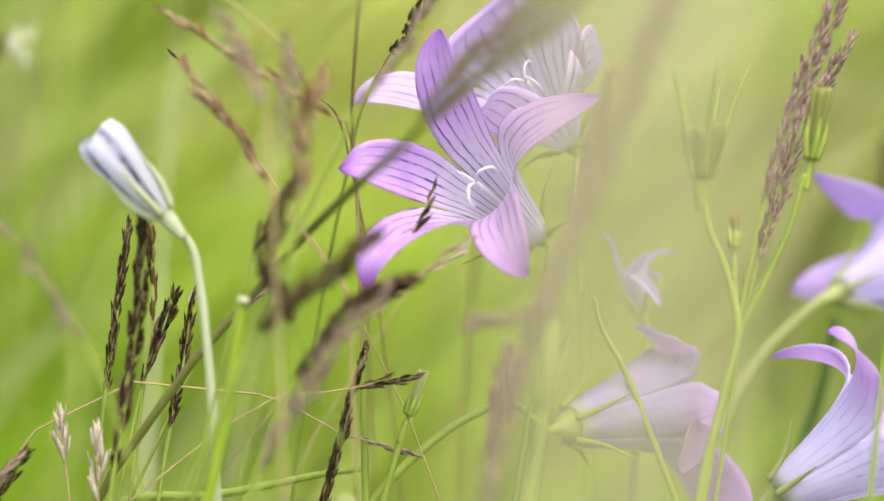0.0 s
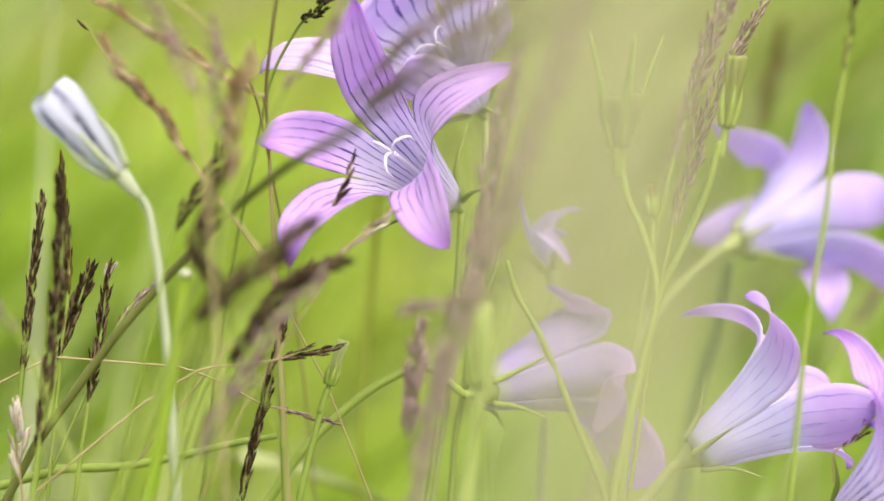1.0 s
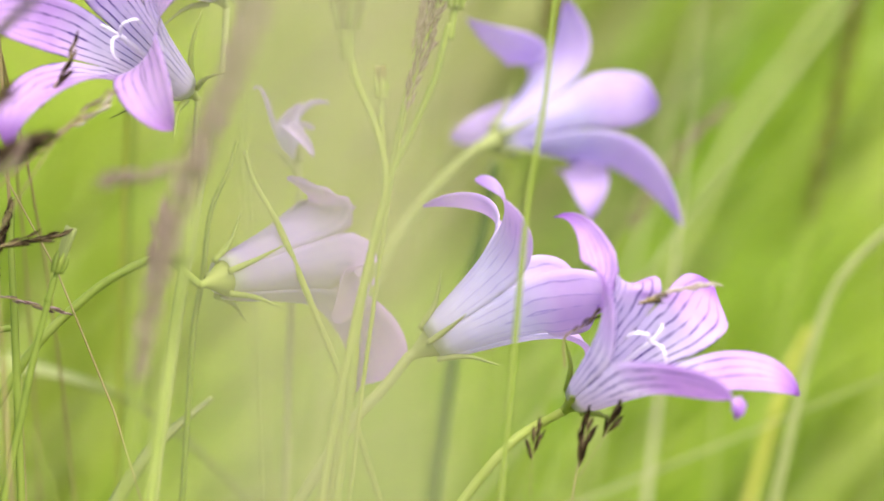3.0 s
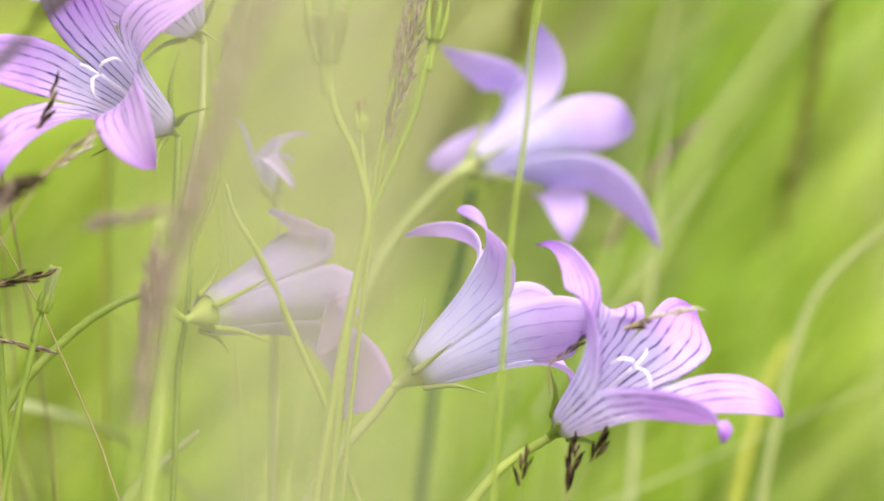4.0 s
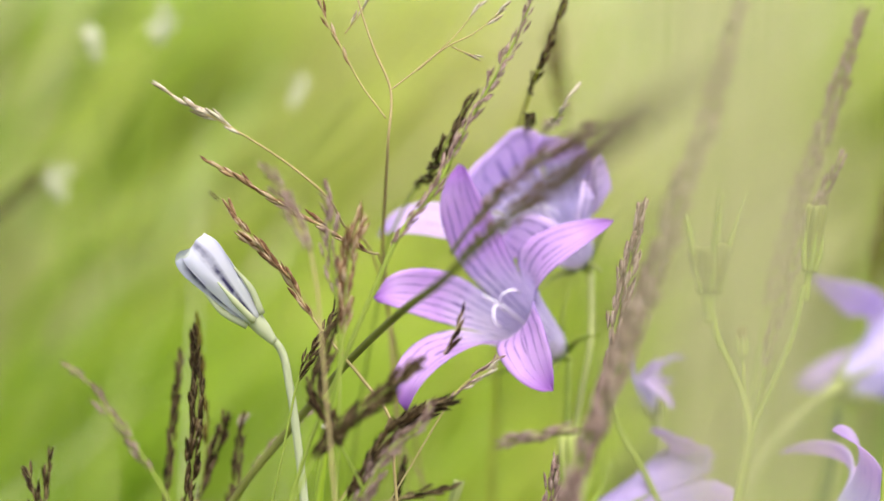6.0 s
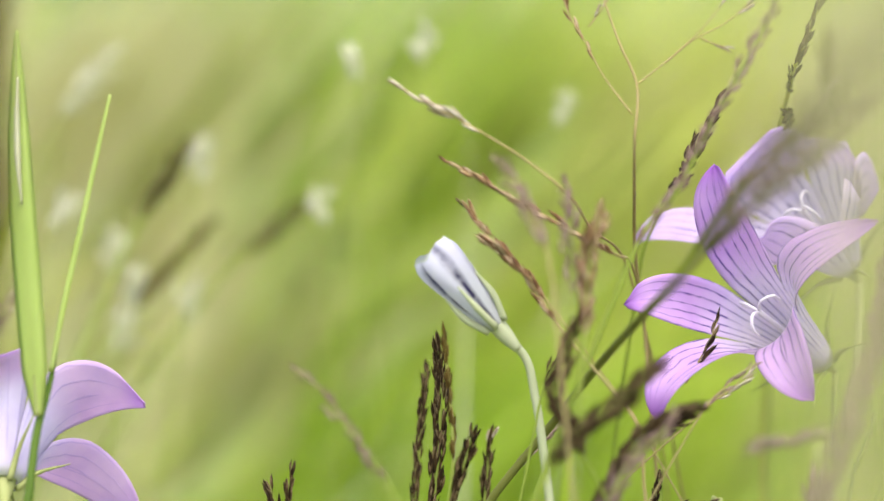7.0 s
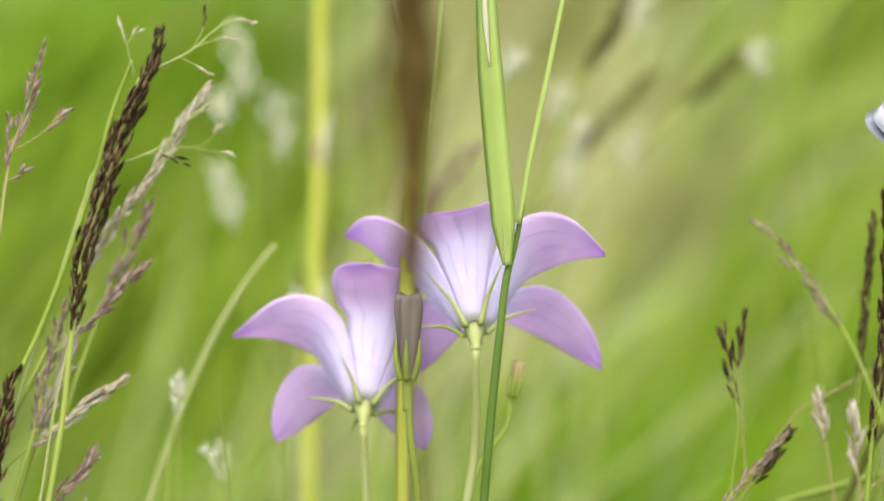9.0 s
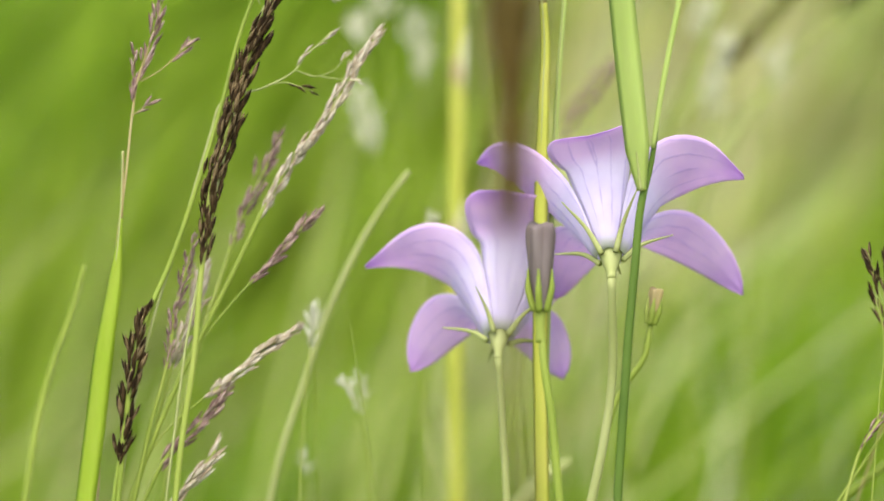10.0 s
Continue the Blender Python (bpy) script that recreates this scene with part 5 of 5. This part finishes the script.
seed_grass([(-0.1869, 0.3179, 0.4596), (-0.1882, 0.3168, 0.4582), (-0.1901, 0.3153, 0.4568), (-0.1916, 0.3140, 0.4547), (-0.1956, 0.3110, 0.4526), (-0.2014, 0.3069, 0.4509), (-0.2025, 0.3054, 0.4473), (-0.2067, 0.2993, 0.4321), (-0.2109, 0.2933, 0.4177), (-0.2133, 0.2888, 0.4048)], 0.0, "cream", "open panicle with small hanging husks", radius=0.00030, stem=M_PALE_STEM, size=0.0030, every=0.0014, width=0.0008,
    extra=[([(-0.1869, 0.3179, 0.4596), (-0.1884, 0.3167, 0.4583), (-0.1896, 0.3157, 0.4571)], 0.8, "cream"), ([(-0.1901, 0.3154, 0.4572), (-0.1911, 0.3146, 0.4562), (-0.1916, 0.3140, 0.4547)], 0.6, "cream"), ([(-0.1894, 0.3145, 0.4511), (-0.1909, 0.3138, 0.4519), (-0.1931, 0.3127, 0.4529), (-0.1949, 0.3115, 0.4529)], 0.6, "brown"), ([(-0.1849, 0.3182, 0.4559), (-0.1868, 0.3167, 0.4538), (-0.1890, 0.3152, 0.4533), (-0.1916, 0.3139, 0.4545)], 0.2, "cream"), ([(-0.1831, 0.3184, 0.4517), (-0.1861, 0.3168, 0.4525), (-0.1883, 0.3156, 0.4531)], 0.4, "cream")])
seed_grass([(-0.1798, 0.3222, 0.4714), (-0.1823, 0.3209, 0.4723), (-0.1851, 0.3189, 0.4706), (-0.1873, 0.3171, 0.4685), (-0.1907, 0.3147, 0.4667), (-0.1943, 0.3121, 0.4650), (-0.1956, 0.3104, 0.4613), (-0.1986, 0.3059, 0.4490), (-0.2014, 0.3014, 0.4367)], 0.0, "cream", "upper panicle with small hanging husks", radius=0.00030, stem=M_PALE_STEM, size=0.0030, every=0.0014, width=0.0008,
    extra=[([(-0.1798, 0.3222, 0.4714), (-0.1817, 0.3212, 0.4721), (-0.1836, 0.3200, 0.4715)], 0.7, "cream"), ([(-0.1823, 0.3203, 0.4694), (-0.1847, 0.3189, 0.4694), (-0.1873, 0.3171, 0.4685)], 0.5, "cream"), ([(-0.1852, 0.3175, 0.4643), (-0.1873, 0.3166, 0.4660), (-0.1893, 0.3156, 0.4673)], 0.5, "cream"), ([(-0.1860, 0.3191, 0.4737), (-0.1861, 0.3186, 0.4718), (-0.1877, 0.3169, 0.4683)], 0.3, "brown"), ([(-0.1971, 0.3119, 0.4730), (-0.1964, 0.3119, 0.4703), (-0.1951, 0.3116, 0.4651)], 0.3, "cream"), ([(-0.1944, 0.3135, 0.4718), (-0.1951, 0.3129, 0.4715), (-0.1962, 0.3119, 0.4699)], 0.5, "cream")])
seed_grass([(-0.2086, 0.3086, 0.4704), (-0.2101, 0.3063, 0.4647), (-0.2115, 0.3044, 0.4599), (-0.2127, 0.3026, 0.4559), (-0.2135, 0.3011, 0.4510), (-0.2143, 0.2987, 0.4428), (-0.2158, 0.2950, 0.4305)], 0.45, "mauve", "loose panicle with dark mauve husks", radius=0.0003, stem=M_STRAW, size=0.0058, every=0.0016, width=0.0016, splay=0.4,
    extra=[([(-0.2059, 0.3084, 0.4608), (-0.2077, 0.3068, 0.4589), (-0.2099, 0.3048, 0.4568), (-0.2124, 0.3028, 0.4555)], 0.45, "mauve"), ([(-0.2111, 0.3030, 0.4523), (-0.2124, 0.3019, 0.4513), (-0.2137, 0.3008, 0.4506)], 0.6, "mauve"), ([(-0.2131, 0.3032, 0.4602), (-0.2132, 0.3027, 0.4577), (-0.2133, 0.3020, 0.4552)], 0.7, "mauve")])
leaf_blade([(-0.2130, 0.2966, 0.4460), (-0.2132, 0.2952, 0.4400), (-0.2136, 0.2935, 0.4335), (-0.2143, 0.2916, 0.4269), (-0.2157, 0.2885, 0.4172), (-0.2170, 0.2851, 0.4058), (-0.2184, 0.2817, 0.3945)], [0.0002, 0.0005, 0.0008, 0.0026, 0.0036, 0.0038, 0.0036, 0.0034, 0.003], M_LIME_LEAF, "yellow-green grass leaf with a dry brown tip", dry=0.27)
simple_stem([(-0.2359, 0.3142, 0.4243), (-0.2378, 0.3111, 0.4166), (-0.2403, 0.3076, 0.4090), (-0.2424, 0.3039, 0.3995), (-0.2440, 0.3003, 0.3883)], 0.0006, M_STEM, "blurred thin green grass stem")
simple_stem([(-0.1934, 0.3492, 0.4317), (-0.1964, 0.3468, 0.4279), (-0.2006, 0.3430, 0.4211), (-0.2035, 0.3400, 0.4151), (-0.2072, 0.3357, 0.4056), (-0.2093, 0.3329, 0.3986), (-0.2123, 0.3290, 0.3889), (-0.2140, 0.3262, 0.3810)], 0.0006, M_PALE_STEM, "blurred pale grass stem")
simple_stem([(-0.2258, 0.4532, 0.5065), (-0.2262, 0.4496, 0.4908), (-0.2266, 0.4460, 0.4751), (-0.2272, 0.4434, 0.4640), (-0.2271, 0.4397, 0.4462), (-0.2277, 0.4342, 0.4219), (-0.2282, 0.4297, 0.4022), (-0.2287, 0.4251, 0.3816)], 0.0015, M_YELLOW, "thick yellow-green stalk with dry pale joints", radii=[0.0014, 0.0015, 0.0016, 0.0015, 0.0017], joints=(0.27, 0.52, 0.7))
leaf_blade([(-0.1655, 0.3387, 0.5020), (-0.1642, 0.3371, 0.4909), (-0.1627, 0.3360, 0.4824), (-0.1608, 0.3348, 0.4722), (-0.1589, 0.3339, 0.4636), (-0.1582, 0.3324, 0.4552), (-0.1585, 0.3305, 0.4469), (-0.1589, 0.3284, 0.4378), (-0.1592, 0.3261, 0.4279)], [0.0004, 0.0008, 0.0011, 0.0013, 0.0016, 0.0020, 0.0024, 0.0026, 0.0026], M_YELLOW, "thin dry brown-yellow grass leaf", dry=0.55)
leaf_blade([(-0.1529, 0.3470, 0.5012), (-0.1537, 0.3441, 0.4893), (-0.1544, 0.3420, 0.4809), (-0.1553, 0.3394, 0.4708), (-0.1563, 0.3366, 0.4599), (-0.1572, 0.3338, 0.4490), (-0.1580, 0.3310, 0.4374), (-0.1586, 0.3286, 0.4274)], [0.0010, 0.0011, 0.0012, 0.0013, 0.0014, 0.0015], M_LEAF, "narrow upright green grass leaf", turn=30)
broad_leaf = leaf_blade([(-0.1416, 0.3268, 0.4876), (-0.1414, 0.3255, 0.4812), (-0.1411, 0.3238, 0.4723), (-0.1405, 0.3219, 0.4618), (-0.1396, 0.3199, 0.4506), (-0.1387, 0.3181, 0.4402), (-0.1382, 0.3170, 0.4342)], [0.0006, 0.0020, 0.0034, 0.0041, 0.0042, 0.0039, 0.0014], M_LEAF, "broad light green grass leaf with a keel", root=False, fold=0.15)
part("dry_edge", ribbon(spline([(-0.1410, 0.3248, 0.4812), (-0.1411, 0.3236, 0.4756), (-0.1409, 0.3225, 0.4700), (-0.1403, 0.3214, 0.4635)], 8), [0.0003, 0.0009, 0.0010, 0.0002], 0.2), M_CREAM_LEAF, broad_leaf, "dry white strip on the leaf edge")
carrier = simple_stem([(-0.1360, 0.3218, 0.4470), (-0.1373, 0.3192, 0.4376), (-0.1385, 0.3177, 0.4329), (-0.1396, 0.3152, 0.4235), (-0.1407, 0.3124, 0.4125)], 0.0006, M_MID_STEM, "mid-green grass stem carrying a leaf", radii=[0.0003, 0.0006, 0.0007, 0.0008])
part("side_leaf", ribbon(spline([(-0.1296, 0.3304, 0.4779), (-0.1312, 0.3281, 0.4700), (-0.1332, 0.3251, 0.4597), (-0.1354, 0.3218, 0.4486), (-0.1368, 0.3194, 0.4400)], 10), [0.0004, 0.0009, 0.0011, 0.0011, 0.0008], 0.3, 20), M_LEAF, carrier, "narrow lime green side leaf")
seed_grass([(-0.1720, 0.3907, 0.4425), (-0.1752, 0.3883, 0.4380), (-0.1785, 0.3859, 0.4340), (-0.1808, 0.3840, 0.4299), (-0.1827, 0.3815, 0.4223)], 0.65, "mauve", "blurred mauve grass spike behind a leaf", width=0.0022, size=0.0042, every=0.0009, radius=0.0005)
stalk = seed_grass([(-0.1047, 0.2169, 0.5131), (-0.1035, 0.2127, 0.5023), (-0.1024, 0.2086, 0.4916), (-0.1010, 0.2034, 0.4808), (-0.1008, 0.2016, 0.4729), (-0.1004, 0.1991, 0.4658), (-0.1001, 0.1965, 0.4587), (-0.0997, 0.1939, 0.4517), (-0.0990, 0.1915, 0.4447), (-0.0981, 0.1893, 0.4377), (-0.0971, 0.1871, 0.4308)], 0.69, "olive", "near blurred brown grass spike before the flowers", width=0.0052, size=0.0075, every=0.00016, radius=0.0009, stem=M_BARK, splay=0.12)
seed_grass([(-0.1134, 0.3428, 0.4187), (-0.1123, 0.3422, 0.4144), (-0.1118, 0.3413, 0.4094), (-0.1114, 0.3404, 0.4044), (-0.1121, 0.3388, 0.3978)], 0.3, "brown", "few dark husks on a fine stalk", width=0.0012, size=0.0042, every=0.0018, radius=0.0002)
seed_grass([(-0.1043, 0.3423, 0.4028), (-0.1068, 0.3409, 0.3997), (-0.1100, 0.3392, 0.3965), (-0.1129, 0.3375, 0.3930), (-0.1149, 0.3361, 0.3898), (-0.1165, 0.3345, 0.3849)], 0.75, "mauve", "brown grass spike on a thin stem", width=0.0014, size=0.0042, every=0.0009, radius=0.0004)
simple_stem([(-0.1847, 0.3810, 0.3716), (-0.1894, 0.3782, 0.3691), (-0.1922, 0.3761, 0.3656)], 0.0016, M_PALE_STEM, "blurred pale leaf stalk low in the grass")

# ---- husks caught on the flowers of the right ----
seed_grass([(0.0416, 0.3485, 0.4100), (0.0385, 0.3488, 0.4095), (0.0349, 0.3489, 0.4084), (0.0321, 0.3490, 0.4075)], 0.95, "cream", "pale husked grass tip lying across a flower", width=0.0006, size=0.0026, every=0.0012, radius=0.0002, stem=M_STRAW, splay=0.16, root=False)
seed_grass([(0.0341, 0.3489, 0.4080), (0.0321, 0.3489, 0.4073), (0.0311, 0.3489, 0.4070)], 0.95, "brown", "dark husk caught in a flower", width=0.0010, size=0.0032, every=0.0010, radius=0.0002, stem=M_STRAW, splay=0.2, root=False)
seed_grass([(0.0247, 0.3489, 0.3900), (0.0239, 0.3482, 0.3863), (0.0231, 0.3474, 0.3825), (0.0226, 0.3467, 0.3788)], 0.6, "brown", "dark hanging husks under a flower", width=0.0012, size=0.0050, every=0.0014, radius=0.0002, stem=M_STRAW,
    extra=[([(0.0293, 0.3491, 0.3924), (0.0280, 0.3486, 0.3898), (0.0257, 0.3479, 0.3856), (0.0234, 0.3473, 0.3818)], 0.4, "brown"), ([(0.0173, 0.3489, 0.3881), (0.0168, 0.3479, 0.3832), (0.0167, 0.3470, 0.3787)], 0.35, "brown")])
seed_grass([(0.0257, 0.3529, 0.4044), (0.0234, 0.3526, 0.4023), (0.0213, 0.3525, 0.4011), (0.0211, 0.3516, 0.3966)], 0.4, "brown", "thin dark grass thread beside a bell", width=0.0008, size=0.0026, every=0.0012, radius=0.0002, stem=M_STRAW, root=False)

# ---- out of focus plants behind ----
for head in ([(-0.2461, 0.4568, 0.4457), (-0.2458, 0.4559, 0.4410), (-0.2456, 0.4541, 0.4316), (-0.2452, 0.4503, 0.4129)], [(-0.2470, 0.4303, 0.4334), (-0.2458, 0.4299, 0.4282), (-0.2447, 0.4292, 0.4218), (-0.2419, 0.4269, 0.4035)], [(-0.1905, 0.4823, 0.4416), (-0.1911, 0.4810, 0.4370), (-0.1923, 0.4778, 0.4243)], [(-0.1918, 0.4889, 0.4237), (-0.1930, 0.4872, 0.4179), (-0.1946, 0.4838, 0.4050)], [(-0.1791, 0.4949, 0.4289), (-0.1803, 0.4933, 0.4237), (-0.1821, 0.4897, 0.4097)],
             [(-0.2443, 0.4379, 0.4617), (-0.2432, 0.4370, 0.4549), (-0.2420, 0.4356, 0.4448), (-0.2407, 0.4327, 0.4280)], [(-0.2468, 0.4336, 0.4485), (-0.2461, 0.4328, 0.4429), (-0.2447, 0.4313, 0.4317)], [(-0.1941, 0.4995, 0.4780), (-0.1985, 0.4969, 0.4741), (-0.2035, 0.4934, 0.4678), (-0.2073, 0.4903, 0.4608), (-0.2116, 0.4855, 0.4468)], [(-0.1924, 0.4615, 0.4516), (-0.1942, 0.4596, 0.4461), (-0.1967, 0.4567, 0.4378)], [(-0.1733, 0.4926, 0.4595), (-0.1744, 0.4910, 0.4536), (-0.1765, 0.4875, 0.4408)], [(-0.1794, 0.4637, 0.4367), (-0.1807, 0.4620, 0.4311), (-0.1822, 0.4588, 0.4189)],
             [(-0.1243, 0.4911, 0.4809), (-0.1248, 0.4897, 0.4752), (-0.1264, 0.4871, 0.4649)], [(-0.1325, 0.4669, 0.4779), (-0.1323, 0.4663, 0.4746), (-0.1318, 0.4644, 0.4647)], [(-0.1446, 0.4786, 0.4497), (-0.1442, 0.4777, 0.4445), (-0.1437, 0.4758, 0.4349)], [(-0.0975, 0.4942, 0.4662), (-0.0975, 0.4935, 0.4628), (-0.0980, 0.4911, 0.4524)]):
    seed_grass(head, 0.42, "white", "blurred whitish seed head on a thin stalk", width=0.0050, size=0.0046, every=0.0007, radius=0.0003, stem=M_STEM, splay=0.7)
for head in ([(-0.2000, 0.3242, 0.4148), (-0.2002, 0.3236, 0.4124), (-0.2006, 0.3224, 0.4083), (-0.2014, 0.3201, 0.3995)], [(-0.2008, 0.3325, 0.4005), (-0.1996, 0.3327, 0.3983), (-0.1985, 0.3325, 0.3941), (-0.1978, 0.3312, 0.3858)], [(-0.2167, 0.3432, 0.3844), (-0.2164, 0.3424, 0.3796), (-0.2168, 0.3411, 0.3749)], [(-0.1926, 0.3537, 0.4230), (-0.1925, 0.3531, 0.4202), (-0.1929, 0.3516, 0.4142)], [(-0.2094, 0.3413, 0.4104), (-0.2096, 0.3407, 0.4080), (-0.2097, 0.3393, 0.4020)], [(-0.2033, 0.3424, 0.3983), (-0.2027, 0.3417, 0.3936), (-0.2025, 0.3409, 0.3889)]):
    seed_grass(head, 0.4, "white", "small whitish weed flower on a thin stalk", width=0.0022, size=0.0028, every=0.0006, radius=0.0003, stem=M_STEM, splay=0.6)
for stalk_line, kind in (([(0.1006, 0.5925, 0.4427), (0.0967, 0.5874, 0.4152), (0.0915, 0.5826, 0.3890), (0.0863, 0.5776, 0.3615), (0.0823, 0.5726, 0.3352)], "olive"), ([(0.0576, 0.4887, 0.4103), (0.0521, 0.4881, 0.4048), (0.0466, 0.4873, 0.3981), (0.0388, 0.4854, 0.3859), (0.0332, 0.4834, 0.3748)], "mauve"), ([(0.0279, 0.5479, 0.4359), (0.0255, 0.5457, 0.4250), (0.0236, 0.5438, 0.4153), (0.0205, 0.5405, 0.3996)], "olive"), ([(-0.1704, 0.4723, 0.4609), (-0.1730, 0.4701, 0.4554), (-0.1756, 0.4682, 0.4511), (-0.1814, 0.4636, 0.4402)], "brown"), ([(-0.2008, 0.4540, 0.4337), (-0.2044, 0.4513, 0.4283), (-0.2080, 0.4487, 0.4241), (-0.2145, 0.4441, 0.4168)], "mauve"),
                         ([(-0.1622, 0.5252, 0.4432), (-0.1669, 0.5227, 0.4385), (-0.1728, 0.5199, 0.4344), (-0.1797, 0.5161, 0.4280)], "brown"), ([(-0.0439, 0.5042, 0.4764), (-0.0440, 0.5025, 0.4683), (-0.0428, 0.5008, 0.4602), (-0.0411, 0.4985, 0.4486)], "olive"), ([(-0.1815, 0.5180, 0.4399), (-0.1922, 0.5117, 0.4287), (-0.1992, 0.5075, 0.4221), (-0.2075, 0.5020, 0.4119)], "olive")):
    seed_grass(stalk_line, 0.7, kind, "dark blurred grass spike further back", width=0.0040, size=0.0050, every=0.0006, radius=0.0008, splay=0.3)
simple_stem([(0.0907, 0.4600, 0.3973), (0.0825, 0.4602, 0.3907), (0.0763, 0.4597, 0.3832), (0.0721, 0.4581, 0.3726), (0.0680, 0.4549, 0.3547)], 0.0010, M_PALE_STEM, "blurred pale arching grass stem")
simple_stem([(0.0770, 0.4969, 0.3642), (0.0736, 0.4959, 0.3572), (0.0691, 0.4934, 0.3424)], 0.0012, M_YELLOW, "blurred yellow stalk low in the grass")
simple_stem([(0.0123, 0.4599, 0.4038), (0.0101, 0.4571, 0.3904), (0.0070, 0.4549, 0.3800), (0.0049, 0.4519, 0.3655)], 0.0013, M_DARK_STEM, "blurred dark green stalk behind the flowers")
leaf_blade([(-0.0890, 0.4438, 0.3681), (-0.0780, 0.4458, 0.3683), (-0.0649, 0.4473, 0.3654), (-0.0517, 0.4479, 0.3604), (-0.0415, 0.4474, 0.3530)], [0.002, 0.006, 0.0075, 0.006, 0.004, 0.003], M_PALE_STEM, "pale blurred leaf low behind the stalks", turn=70)
leaf_blade([(-0.0315, 0.3825, 0.3816), (-0.0367, 0.3812, 0.3774), (-0.0411, 0.3798, 0.3733), (-0.0446, 0.3784, 0.3683)], [0.0008, 0.002, 0.0026, 0.003], M_PALE_STEM, "pale blurred leaf tip low in the grass", turn=20)

# ---- near dry blades that veil the view ----
hazes = []
for off, back, wide in ((-0.0044, 0.0000, 0.0012), (-0.0018, 0.0040, 0.0016), (0.0004, -0.0020, 0.0013), (0.0026, 0.0030, 0.0015), (0.0048, 0.0060, 0.0010)):
    line = [(-0.006 + off + (0.475 - z) * (0.02 + 4 * off), 0.115 + back + (z - 0.475) * 0.12, z) for z in (0.53, 0.50, 0.475, 0.45, 0.42)]
    hazes.append(leaf_blade(line, [wide * 0.8, wide, wide, wide, wide, wide * 0.8], M_HAZE, "thin dry straw-coloured grass blade close by", turn=10))


def bend(ob, rows):
    """A plant that leans with the wind: turned about its root, so that its upper part shifts by the given metres."""
    base = ob.location.copy()
    poses = []
    for t, dx, dy, dz in rows:
        h = max(0.1, 0.45 - base.z)
        poses.append((t, Matrix.Translation(base + Vector((0, 0, dz))) @ Euler((-dy / h, dx / h, 0)).to_matrix().to_4x4()))
    walk(ob, poses)


def motions():
    veer = [(t, dx, 0, 0) for t, dx in [(0, -0.0028), (0.5, -0.0039), (1, -0.0098), (1.5, -0.0032), (2, 0.0024), (2.5, 0.0047), (2.7, 0.0051), (3.8, 0.0031), (4, 0.0024), (4.5, 0.0003), (5, -0.0024), (5.5, 0.0002), (6, 0.0004), (6.2, 0.0004)]]
    for blade in hazes:
        bend(blade, veer + [(10.0, *veer[-1][1:])])
    veer = [(t, dx, 0, 0) for t, dx in [(7.3, 0.0083), (7.6, 0.0084), (8, 0.0061), (8.3, 0.0033), (8.5, -0.0019), (8.8, 0.0019), (9, 0.0013), (9.2, 0.0030), (9.5, 0.0010), (10, 0.0002)]]
    bend(stalk, [(0.0, *veer[0][1:])] + veer)
    veer = [(8.0, -0.0043, -0.0023, 0.0008), (8.5, -0.0059, -0.0031, 0.0019), (9.0, -0.0058, -0.0029, 0.0020), (9.5, -0.0015, -0.0008, 0.0003), (10.0, 0.0000, 0.0000, 0.0000)]
    bend(feather, [(0.0, *veer[0][1:])] + veer)
    bend(white_bud, [(0, -0.0062, 0, -0.0039), (0.5, -0.0046, 0, -0.0019), (1, -0.0014, 0, -0.0011), (1.5, 0, 0, -0.0003), (2, 0, 0, 0), (10, 0, 0, 0)])
    bend(cut, [(0, -0.005, 0, 0), (0.5, -0.0042, 0, 0), (1, -0.0029, 0, 0.0013), (1.5, -0.0028, 0, -0.0003), (2.5, -0.0012, 0, 0), (4, 0, 0, 0), (10, 0, 0, 0)])
    bend(veil, [(0, -0.0028, 0, 0), (0.5, -0.0059, 0, 0), (1, -0.0049, 0, 0), (1.5, -0.0035, 0, 0), (2.5, -0.0014, 0, 0), (4, 0, 0, 0), (10, 0, 0, 0)])


motions()
